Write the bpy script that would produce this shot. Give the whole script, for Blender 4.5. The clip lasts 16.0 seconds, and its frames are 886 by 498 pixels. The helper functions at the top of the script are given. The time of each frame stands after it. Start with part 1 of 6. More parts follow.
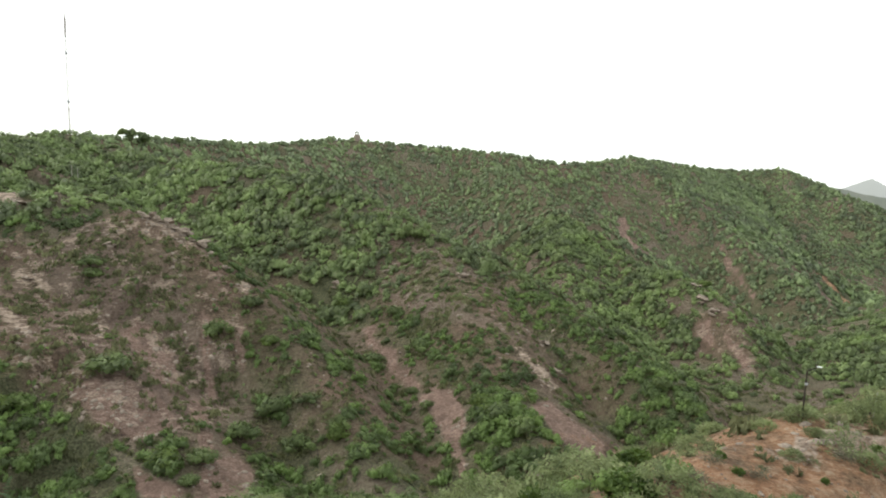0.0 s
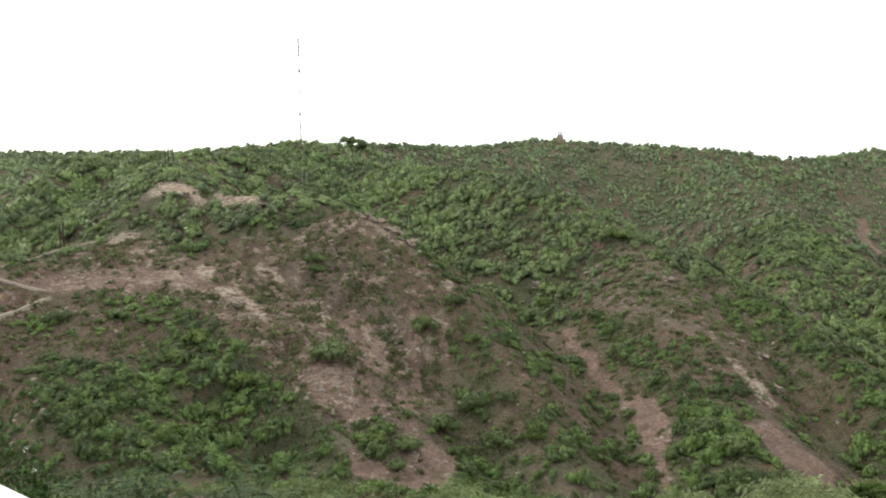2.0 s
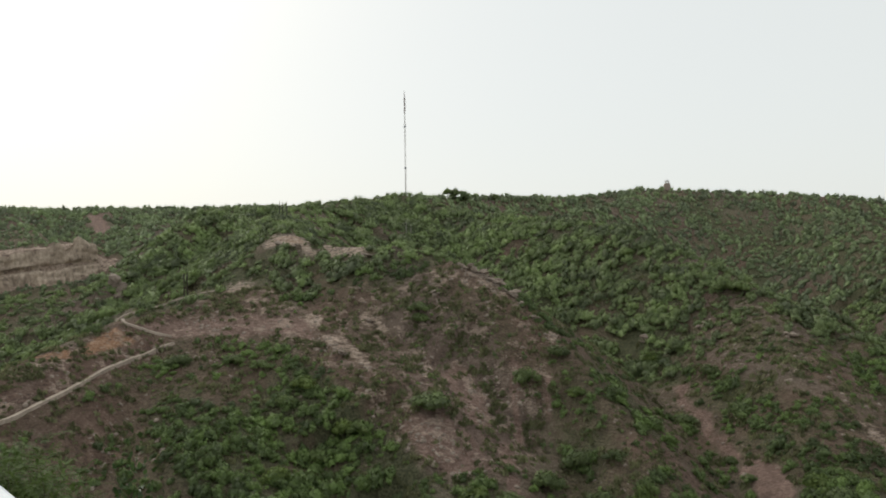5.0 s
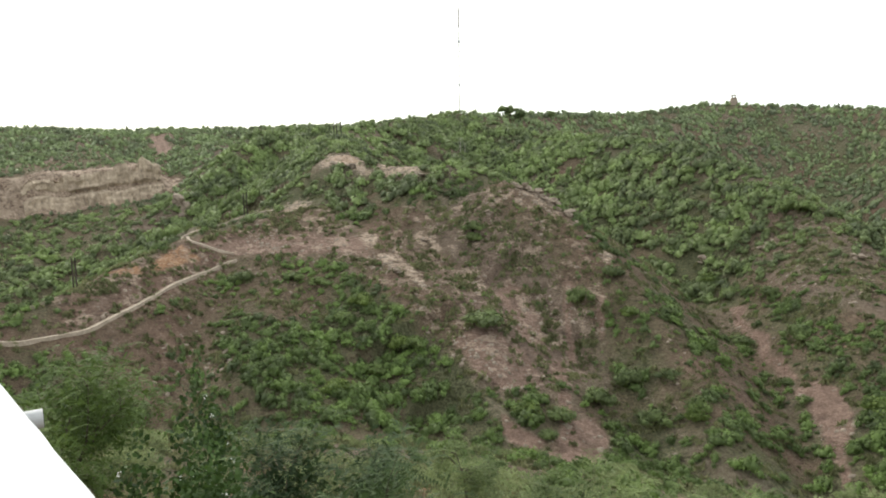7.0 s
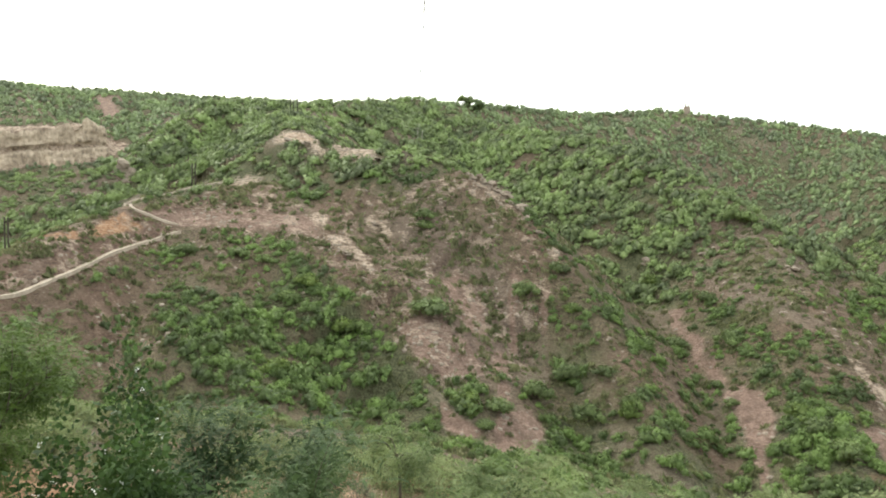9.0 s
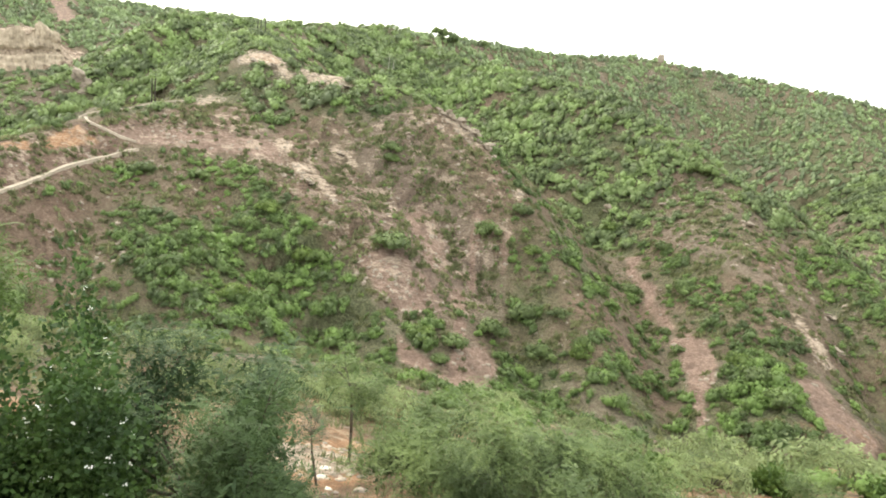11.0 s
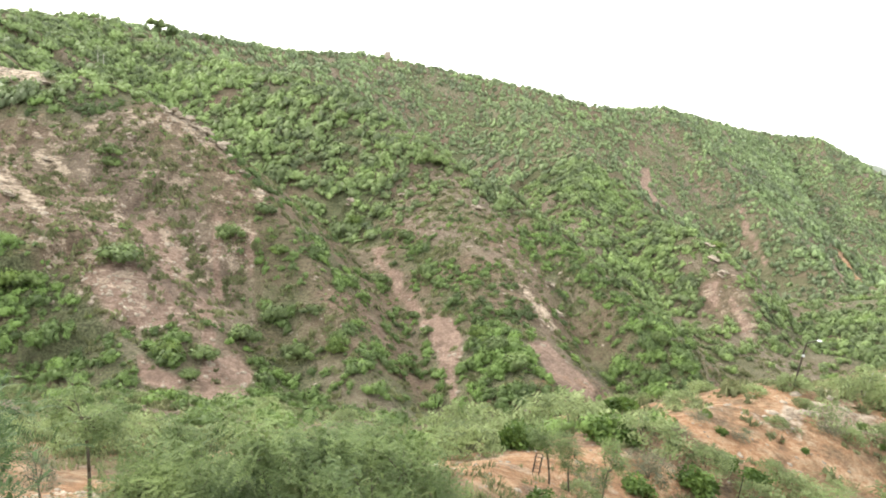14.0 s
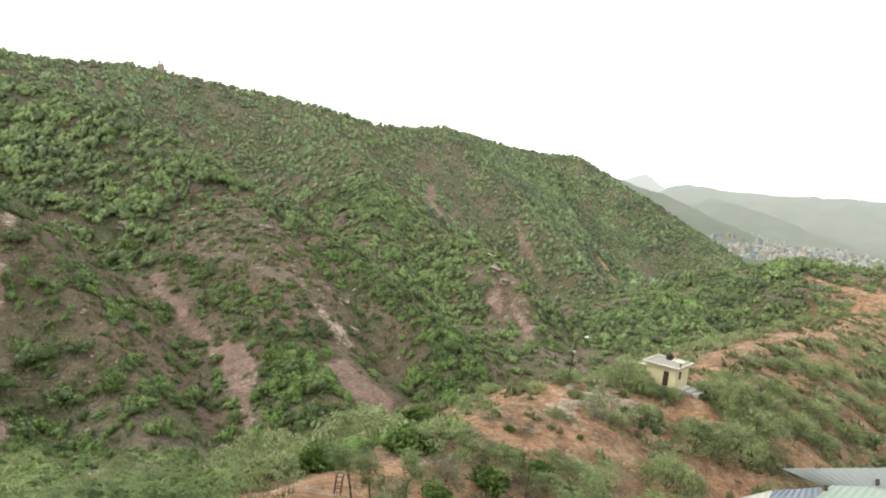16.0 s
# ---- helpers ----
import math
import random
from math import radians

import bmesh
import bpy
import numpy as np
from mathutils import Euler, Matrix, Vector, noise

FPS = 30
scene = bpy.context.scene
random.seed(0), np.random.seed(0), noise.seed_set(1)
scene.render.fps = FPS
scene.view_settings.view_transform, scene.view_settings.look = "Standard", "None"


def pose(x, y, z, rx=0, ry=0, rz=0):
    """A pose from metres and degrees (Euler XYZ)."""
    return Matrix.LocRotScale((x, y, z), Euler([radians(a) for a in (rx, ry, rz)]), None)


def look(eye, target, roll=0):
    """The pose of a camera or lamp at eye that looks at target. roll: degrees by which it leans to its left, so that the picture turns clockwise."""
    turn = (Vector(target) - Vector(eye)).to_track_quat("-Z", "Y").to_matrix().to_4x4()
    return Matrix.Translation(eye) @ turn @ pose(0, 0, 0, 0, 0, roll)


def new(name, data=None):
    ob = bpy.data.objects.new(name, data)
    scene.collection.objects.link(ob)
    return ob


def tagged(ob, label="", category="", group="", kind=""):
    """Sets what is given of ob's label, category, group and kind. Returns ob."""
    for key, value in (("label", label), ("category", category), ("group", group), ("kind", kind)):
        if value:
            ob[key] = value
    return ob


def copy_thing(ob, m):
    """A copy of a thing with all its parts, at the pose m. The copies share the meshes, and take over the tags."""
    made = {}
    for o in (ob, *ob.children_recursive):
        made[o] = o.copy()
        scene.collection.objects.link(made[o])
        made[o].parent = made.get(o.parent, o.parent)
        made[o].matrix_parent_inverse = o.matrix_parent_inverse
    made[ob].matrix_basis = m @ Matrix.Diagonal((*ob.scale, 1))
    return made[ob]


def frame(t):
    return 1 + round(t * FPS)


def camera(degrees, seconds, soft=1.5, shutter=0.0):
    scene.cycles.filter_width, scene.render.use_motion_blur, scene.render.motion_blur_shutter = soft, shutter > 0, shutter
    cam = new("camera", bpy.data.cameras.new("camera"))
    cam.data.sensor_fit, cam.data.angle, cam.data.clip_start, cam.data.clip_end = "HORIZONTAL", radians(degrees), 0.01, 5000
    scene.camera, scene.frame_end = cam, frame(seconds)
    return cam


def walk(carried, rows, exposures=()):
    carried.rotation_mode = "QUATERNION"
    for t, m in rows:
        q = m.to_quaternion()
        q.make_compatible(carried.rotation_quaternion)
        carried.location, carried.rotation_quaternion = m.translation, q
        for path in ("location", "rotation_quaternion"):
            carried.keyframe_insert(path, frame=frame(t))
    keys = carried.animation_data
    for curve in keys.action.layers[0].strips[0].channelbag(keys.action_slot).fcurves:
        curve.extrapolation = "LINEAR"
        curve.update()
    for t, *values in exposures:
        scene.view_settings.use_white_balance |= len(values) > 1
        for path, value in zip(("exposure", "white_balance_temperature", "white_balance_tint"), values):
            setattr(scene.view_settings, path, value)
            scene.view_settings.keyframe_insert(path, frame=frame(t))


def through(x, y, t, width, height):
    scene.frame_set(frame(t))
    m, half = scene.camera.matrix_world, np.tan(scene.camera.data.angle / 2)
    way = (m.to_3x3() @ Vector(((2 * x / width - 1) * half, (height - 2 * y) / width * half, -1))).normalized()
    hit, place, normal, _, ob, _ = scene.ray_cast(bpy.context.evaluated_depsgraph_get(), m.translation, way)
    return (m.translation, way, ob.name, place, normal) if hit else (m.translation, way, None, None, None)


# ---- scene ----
cam = camera(66.29, 16.0, 1.9)
PATH = [
    (0.0, pose(0.000, 0.000, 0, 86.62, 0.87, -0.46)),
    (0.5, pose(0.000, 0.000, 0, 86.76, 1.30, 4.49)),
    (1.0, pose(0.000, 0.000, 0, 86.87, 1.47, 8.19)),
    (1.5, pose(0.000, 0.000, 0, 86.81, 1.16, 12.50)),
    (2.0, pose(0.000, 0.000, 0, 86.96, 0.96, 16.42)),
    (2.5, pose(0.000, 0.000, 0, 87.37, 0.96, 18.81)),
    (3.0, pose(0.000, 0.000, 0, 87.92, 0.93, 22.65)),
    (3.5, pose(0.003, 0.009, 0, 89.72, 0.65, 24.78)),
    (4.0, pose(0.007, 0.019, 0, 91.60, 0.84, 24.79)),
    (6.5, pose(0.0655, 0.190, 0, 87.71, 0.96, 27.13)),
    (7.0, pose(0.069, 0.2005, 0, 84.65, 1.01, 29.59)),
    (7.5, pose(0.0756, 0.2195, 0, 83.55, 0.79, 29.37)),
    (8.0, pose(0.0743, 0.2157, 0, 84.37, -0.78, 26.79)),
    (10.5, pose(0.111, 0.322, 0, 80.50, -5.24, 25.87)),
    (11.0, pose(0.114, 0.331, 0, 78.45, -7.04, 23.27)),
    (11.5, pose(0.117, 0.341, 0, 77.89, -10.29, 18.43)),
    (12.0, pose(0.117, 0.341, 0, 77.92, -12.01, 15.01)),
    (12.5, pose(0.117, 0.341, 0, 78.29, -13.88, 9.50)),
    (13.0, pose(0.117, 0.341, 0, 78.56, -14.02, 7.01)),
    (13.5, pose(0.167, 0.341, 0, 79.48, -8.82, 6.12)),
    (14.0, pose(0.217, 0.341, 0, 80.56, -5.72, 1.49)),
    (14.5, pose(0.267, 0.341, 0, 81.61, -5.54, -2.74)),
    (15.0, pose(0.317, 0.341, 0, 82.26, -4.58, -6.36)),
    (15.5, pose(0.357, 0.341, 0, 82.46, -4.58, -11.51)),
    (16.0, pose(0.367, 0.341, 0, 83.78, -5.54, -16.14)),
]
EXPOSURES = [(0.0, 0.11, 6500, 5), (3.0, 0.13, 6500, 5), (3.5, -0.14, 6500, 7), (4.0, -0.56, 6500, 8), (4.3, -0.69, 6500, 8), (6.2, -0.69, 6500, 8), (6.5, -0.44, 6500, 6), (7.0, 0.16, 6600, 5),
             (7.5, 0.48, 6600, 3), (10.5, 0.82, 6760, 2), (11.0, 1.14, 6800, 2), (13.0, 1.34, 6790, 2), (14.5, 1.12, 6630, 4), (16.0, 0.58, 6600, 5)]
walk(cam, PATH, EXPOSURES)

# ---------------------------------------------------------------- hazy daylight
SUN_TURN, SUN_HEIGHT = radians(62), radians(38)   # the sun stands left of the far hill, behind haze
world = bpy.data.worlds.new("hazy_sky")
scene.world = world
world.use_nodes = True
nt = world.node_tree
nt.nodes.clear()
sky = nt.nodes.new("ShaderNodeTexSky")
sky.sky_type = "NISHITA"
sky.sun_disc = False
sky.sun_elevation, sky.sun_rotation = SUN_HEIGHT, -SUN_TURN
sky.air_density, sky.dust_density, sky.ozone_density = 1.0, 4.0, 1.0
veil = nt.nodes.new("ShaderNodeMix")          # thin even cloud and dust over the clear sky
veil.data_type = "RGBA"
veil.inputs[0].default_value = 0.76
veil.inputs[7].default_value = (10.3, 10.5, 10.2, 1)
back = nt.nodes.new("ShaderNodeBackground")
back.inputs["Strength"].default_value = 0.15
out = nt.nodes.new("ShaderNodeOutputWorld")
nt.links.new(sky.outputs[0], veil.inputs[6])
nt.links.new(veil.outputs[2], back.inputs["Color"])
nt.links.new(back.outputs[0], out.inputs["Surface"])

sun = new("sun", bpy.data.lights.new("sun", "SUN"))
sun.data.energy, sun.data.angle, sun.data.color = 1.5, radians(16), (1.0, 0.95, 0.87)
toward = Vector((-math.sin(SUN_TURN) * math.cos(SUN_HEIGHT), math.cos(SUN_TURN) * math.cos(SUN_HEIGHT), math.sin(SUN_HEIGHT)))
sun.matrix_world = look(toward * 100, (0, 0, 0))


# ---------------------------------------------------------------- materials
def material(name, rough=0.9, metal=0.0):
    m = bpy.data.materials.new(name)
    m.use_nodes = True
    b = m.node_tree.nodes["Principled BSDF"]
    b.inputs["Roughness"].default_value, b.inputs["Metallic"].default_value = rough, metal
    b.inputs["Specular IOR Level"].default_value = 0.25
    return m, m.node_tree, b


def node(tree, kind, **inputs):
    n = tree.nodes.new(kind)
    for key, value in inputs.items():
        n.inputs[key.replace("_", " ")].default_value = value
    return n


def coords(tree):
    return tree.nodes.new("ShaderNodeNewGeometry").outputs["Position"]


def noise_node(tree, scale, detail=4.0, rough=0.6, stretch=None):
    n = node(tree, "ShaderNodeTexNoise", Scale=scale, Detail=detail, Roughness=rough)
    where = coords(tree)
    if stretch:
        m = tree.nodes.new("ShaderNodeMapping")
        m.inputs["Scale"].default_value = stretch
        tree.links.new(where, m.inputs["Vector"])
        where = m.outputs[0]
    tree.links.new(where, n.inputs["Vector"])
    return n.outputs["Fac"]


def ramp(tree, fac, stops):
    r = tree.nodes.new("ShaderNodeValToRGB")
    e = r.color_ramp.elements
    while len(e) < len(stops):
        e.new(0.5)
    for el, (p, c) in zip(e, stops):
        el.position, el.color = p, (*c, 1) if len(c) == 3 else c
    tree.links.new(fac, r.inputs["Fac"])
    return r.outputs["Color"]


def mix(tree, fac, a, b, mode="MIX"):
    n = tree.nodes.new("ShaderNodeMix")
    n.data_type, n.blend_type = "RGBA", mode
    for sock, value in ((n.inputs[0], fac), (n.inputs[6], a), (n.inputs[7], b)):
        if isinstance(value, (int, float)):
            sock.default_value = value
        elif isinstance(value, tuple):
            sock.default_value = (*value, 1)
        else:
            tree.links.new(value, sock)
    return n.outputs[2]


def math_node(tree, op, a, b=0.0, clamp=False):
    n = tree.nodes.new("ShaderNodeMath")
    n.operation, n.use_clamp = op, clamp
    for sock, value in ((n.inputs[0], a), (n.inputs[1], b)):
        if isinstance(value, (int, float)):
            sock.default_value = value
        else:
            tree.links.new(value, sock)
    return n.outputs[0]


def bump(tree, b, fac, strength, distance):
    n = node(tree, "ShaderNodeBump", Strength=strength, Distance=distance)
    tree.links.new(fac, n.inputs["Height"])
    tree.links.new(n.outputs[0], b.inputs["Normal"])


def attribute(tree, name):
    a = tree.nodes.new("ShaderNodeAttribute")
    a.attribute_name = name
    return a.outputs["Fac"]


def hill_material():
    """Stony soil of the hills: brown earth, thin grass, pale scree, pinkish rock, orange earth, worn paths."""
    m, t, b = material("stony_hillside", 0.95)
    coarse, mid, fine = noise_node(t, 0.035, 5), noise_node(t, 0.3, 6, 0.7), noise_node(t, 1.5, 6, 0.75)
    gravel = noise_node(t, 5.0, 4, 0.8)
    ledges = noise_node(t, 0.9, 5, 0.7, (0.45, 0.8, 2.6))
    stony = math_node(t, "ADD", math_node(t, "MULTIPLY", mid, 0.3), math_node(t, "ADD", math_node(t, "ADD", math_node(t, "MULTIPLY", fine, 0.32), math_node(t, "MULTIPLY", gravel, 0.1)), math_node(t, "MULTIPLY", ledges, 0.28)))
    soil = ramp(t, stony, [(0.4, (0.061, 0.040, 0.029)), (0.47, (0.139, 0.089, 0.070)), (0.53, (0.198, 0.127, 0.098)), (0.59, (0.301, 0.208, 0.167))])
    grass = ramp(t, fine, [(0.42, (0.055, 0.059, 0.032)), (0.5, (0.101, 0.108, 0.056)), (0.58, (0.163, 0.162, 0.090))])
    tufts = ramp(t, math_node(t, "ADD", math_node(t, "MULTIPLY", coarse, 0.6), math_node(t, "MULTIPLY", fine, 0.4)), [(0.38, (0, 0, 0)), (0.53, (1, 1, 1))])
    colour = mix(t, math_node(t, "MULTIPLY", tufts, math_node(t, "ADD", math_node(t, "MULTIPLY", attribute(t, "grassy"), 0.95), 0.03)), soil, grass)
    bare = ramp(t, math_node(t, "ADD", attribute(t, "streak"), math_node(t, "MULTIPLY", math_node(t, "SUBTRACT", mid, 0.5), 0.8)), [(0.5, (0, 0, 0)), (0.85, (1, 1, 1))])
    pale = ramp(t, stony, [(0.38, (0.102, 0.076, 0.063)), (0.5, (0.196, 0.145, 0.121)), (0.61, (0.323, 0.257, 0.220))])
    colour = mix(t, math_node(t, "MULTIPLY", bare, 0.55), colour, pale)
    scree = ramp(t, stony, [(0.4, (0.120, 0.078, 0.062)), (0.5, (0.234, 0.155, 0.126)), (0.6, (0.388, 0.274, 0.227))])
    edge = math_node(t, "ADD", math_node(t, "MULTIPLY", math_node(t, "SUBTRACT", noise_node(t, 0.16, 6, 0.7), 0.5), 2.2), math_node(t, "MULTIPLY", math_node(t, "SUBTRACT", mid, 0.5), 0.8))
    rag = math_node(t, "MULTIPLY", attribute(t, "scree"), math_node(t, "ADD", edge, 1.0))
    colour = mix(t, ramp(t, rag, [(0.35, (0, 0, 0)), (0.85, (1, 1, 1))]), colour, scree)
    orange = ramp(t, stony, [(0.4, (0.171, 0.099, 0.062)), (0.49, (0.363, 0.198, 0.114)), (0.54, (0.454, 0.283, 0.181)), (0.6, (0.564, 0.415, 0.294))])
    warm = math_node(t, "ADD", attribute(t, "orange"), edge)
    colour = mix(t, ramp(t, warm, [(0.35, (0, 0, 0)), (1.1, (1, 1, 1))]), colour, orange)
    rock = ramp(t, stony, [(0.4, (0.149, 0.114, 0.091)), (0.48, (0.359, 0.274, 0.217)), (0.58, (0.598, 0.471, 0.382))])
    ragged = math_node(t, "ADD", attribute(t, "rock"), math_node(t, "ADD", edge, math_node(t, "MULTIPLY", math_node(t, "SUBTRACT", ledges, 0.55), 2.5)))
    colour = mix(t, ramp(t, ragged, [(0.45, (0, 0, 0)), (0.95, (1, 1, 1))]), colour, rock)
    veins = ramp(t, noise_node(t, 0.15, 8, 0.72, (1.0, 1.5, 0.8)), [(0.545, (0, 0, 0)), (0.565, (1, 1, 1))])
    colour = mix(t, math_node(t, "MULTIPLY", veins, math_node(t, "MULTIPLY", attribute(t, "stone"), 0.6)), colour, rock)
    t.links.new(colour, b.inputs["Base Color"])
    bump(t, b, math_node(t, "ADD", math_node(t, "ADD", math_node(t, "MULTIPLY", mid, 2.0), math_node(t, "ADD", fine, math_node(t, "MULTIPLY", gravel, 0.4))), ledges), 1.0, 0.8)
    return m


def leaf_material(name, dark, light, spread=0.5, scale=0.11, through=0.25, by_bush=0.0):
    """Foliage: colour differs from leaf to leaf and from bush to bush; some light passes through."""
    m, t, b = material(name, 0.6)
    island = t.nodes.new("ShaderNodeNewGeometry").outputs["Random Per Island"]
    patch = noise_node(t, scale, 2, 0.5)
    f = math_node(t, "ADD", math_node(t, "MULTIPLY", math_node(t, "SUBTRACT", island, 0.5), spread),
                  math_node(t, "MULTIPLY", math_node(t, "SUBTRACT", patch, 0.5), 2.2))
    if by_bush:
        f = math_node(t, "ADD", math_node(t, "MULTIPLY", f, 0.6), math_node(t, "MULTIPLY", math_node(t, "SUBTRACT", attribute(t, "tone"), 0.5), by_bush))
    colour = ramp(t, math_node(t, "ADD", f, 0.5, True), [(0.1, dark), (0.55, tuple(0.5 * (p + q) for p, q in zip(dark, light))), (0.95, light)])
    t.links.new(colour, b.inputs["Base Color"])
    if through:
        tr = t.nodes.new("ShaderNodeBsdfTranslucent")
        t.links.new(colour, tr.inputs["Color"])
        mx = node(t, "ShaderNodeMixShader", Fac=through)
        t.links.new(b.outputs[0], mx.inputs[1])
        t.links.new(tr.outputs[0], mx.inputs[2])
        t.links.new(mx.outputs[0], t.nodes["Material Output"].inputs["Surface"])
    return m


def plain_material(name, dark, light, scale, rough=0.85, metal=0.0, relief=0.3, depth=0.02, stretch=None):
    m, t, b = material(name, rough, metal)
    n, n2 = noise_node(t, scale, 6, 0.65, stretch), noise_node(t, scale * 0.13, 3)
    f = math_node(t, "ADD", math_node(t, "MULTIPLY", n, 0.65), math_node(t, "MULTIPLY", n2, 0.35))
    t.links.new(ramp(t, f, [(0.35, dark), (0.65, light)]), b.inputs["Base Color"])
    bump(t, b, n, relief, depth)
    return m


HILL = hill_material()
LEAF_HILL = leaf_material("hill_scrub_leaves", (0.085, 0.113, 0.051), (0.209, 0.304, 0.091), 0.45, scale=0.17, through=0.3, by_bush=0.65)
# middle and far leaves are paler: haze and backlight put into the colour
LEAF_MID = leaf_material("hazed_mid_scrub_leaves", (0.125, 0.151, 0.083), (0.297, 0.390, 0.150), 0.4, scale=0.1, through=0.35, by_bush=0.6)
LEAF_FAR = leaf_material("hazed_far_scrub_leaves", (0.160, 0.187, 0.120), (0.319, 0.407, 0.194), 0.4, scale=0.05, through=0.35, by_bush=0.6)
LEAF_ROUND = leaf_material("rounded_shrub_leaves", (0.085, 0.108, 0.05), (0.21, 0.28, 0.1), 0.5, scale=0.06, through=0.3)
LEAF_TUFT = leaf_material("dull_green_tufts", (0.11, 0.116, 0.058), (0.235, 0.24, 0.125), 0.8, through=0.4)
BARK = plain_material("grey_brown_bark", (0.040, 0.032, 0.024), (0.128, 0.104, 0.080), 14)
LEAF_PALE = leaf_material("pale_green_leaves", (0.085, 0.122, 0.037), (0.225, 0.3, 0.088), scale=0.2, through=0.4)
LEAF_FEATHER = leaf_material("grey_green_feathery_leaves", (0.060, 0.089, 0.035), (0.198, 0.253, 0.091), scale=0.5, through=0.2)
LEAF_SHRUB = leaf_material("pale_thorn_leaves", (0.144, 0.170, 0.084), (0.322, 0.374, 0.179), scale=0.35, through=0.4)
LEAF_GREEN = leaf_material("green_feathery_leaves", (0.03, 0.055, 0.022), (0.085, 0.13, 0.046), scale=0.5, through=0.2)
RUBBLE = plain_material("tan_rubble", (0.24, 0.18, 0.14), (0.46, 0.38, 0.31), 6, relief=0.5, depth=0.03)
LEAF_SUMMIT = leaf_material("dark_summit_leaves", (0.063, 0.090, 0.045), (0.162, 0.216, 0.090))
LEAF_DARK = leaf_material("dark_glossy_leaves", (0.022, 0.045, 0.013), (0.068, 0.120, 0.030), scale=0.9)
LEAF_BRIGHT = leaf_material("fresh_green_leaves", (0.05, 0.084, 0.02), (0.125, 0.185, 0.042), scale=0.5, through=0.25)
LEAF_DRY = leaf_material("dry_brown_twigs", (0.1, 0.095, 0.068), (0.22, 0.215, 0.14), scale=0.9)
PETAL = plain_material("white_petals", (0.7, 0.68, 0.66), (0.85, 0.84, 0.82), 20)
STONE = plain_material("weathered_stone", (0.165, 0.128, 0.103), (0.367, 0.302, 0.250), 2.5, relief=0.6, depth=0.08)
PALE_ROCK = plain_material("cream_pink_cliff_rock", (0.17, 0.13, 0.1), (0.58, 0.47, 0.37), 0.45, relief=0.9, depth=0.6, stretch=(1, 1, 0.8))
TRACK = plain_material("trodden_stone_path", (0.25, 0.2, 0.16), (0.45, 0.375, 0.31), 1.6, relief=0.5, depth=0.05)
WHITEWASH = plain_material("chipped_whitewash", (0.72, 0.74, 0.78), (0.84, 0.86, 0.88), 30, 0.6, relief=0.15, depth=0.004)
PLASTER = plain_material("bare_beige_plaster", (0.36, 0.31, 0.25), (0.5, 0.44, 0.37), 18, 0.9, relief=0.3, depth=0.004)
CREAM = plain_material("cream_wall_paint", (0.5, 0.43, 0.26), (0.62, 0.55, 0.36), 1.2)
ROOFTOP = plain_material("weathered_cement_roof", (0.19, 0.175, 0.16), (0.3, 0.28, 0.255), 1.5)
TRIM_PAINT = plain_material("pale_parapet_paint", (0.46, 0.43, 0.35), (0.6, 0.56, 0.47), 1.5)
DARK_OPENING = plain_material("dark_brown_opening", (0.03, 0.022, 0.016), (0.06, 0.045, 0.03), 6)
BLACK_TANK = plain_material("black_plastic", (0.012, 0.012, 0.013), (0.03, 0.03, 0.03), 5, 0.5)
CEMENT = plain_material("grey_concrete", (0.33, 0.31, 0.29), (0.47, 0.45, 0.42), 1.2)
POLE_IRON = plain_material("rusty_iron_pole", (0.03, 0.026, 0.023), (0.075, 0.055, 0.045), 9, 0.7)
POLE_PALE = plain_material("grey_cement_pole", (0.3, 0.28, 0.25), (0.42, 0.4, 0.36), 6)
LAMP_WHITE = plain_material("white_lamp_shell", (0.7, 0.71, 0.72), (0.82, 0.83, 0.84), 5, 0.4)
MAST_PALE = plain_material("faded_white_steel", (0.5, 0.48, 0.45), (0.62, 0.6, 0.57), 0.5, 0.6)
MAST_DARK = plain_material("faded_red_steel", (0.2, 0.15, 0.14), (0.3, 0.24, 0.22), 0.5, 0.6)
PIPE_GREY = plain_material("grey_plastic_pipe", (0.42, 0.43, 0.46), (0.52, 0.53, 0.56), 8, 0.5)
TIN_GREY = plain_material("weathered_zinc_sheet", (0.2, 0.23, 0.28), (0.34, 0.37, 0.42), 2.2, 0.5, 0.35, stretch=(1, 1, 0.3))
TIN_PALE = plain_material("bleached_zinc_sheet", (0.300, 0.282, 0.252), (0.408, 0.390, 0.360), 2.2, 0.6, 0.1)
TIN_LIGHT = plain_material("faded_grey_sheet", (0.240, 0.258, 0.258), (0.342, 0.354, 0.342), 2.0, 0.6, 0.15)
TIN_GREEN = plain_material("pale_green_sheet", (0.216, 0.264, 0.228), (0.312, 0.348, 0.312), 2.0, 0.55)
PEBBLE_WHITE = plain_material("pale_limestone", (0.5, 0.46, 0.4), (0.68, 0.64, 0.58), 6)


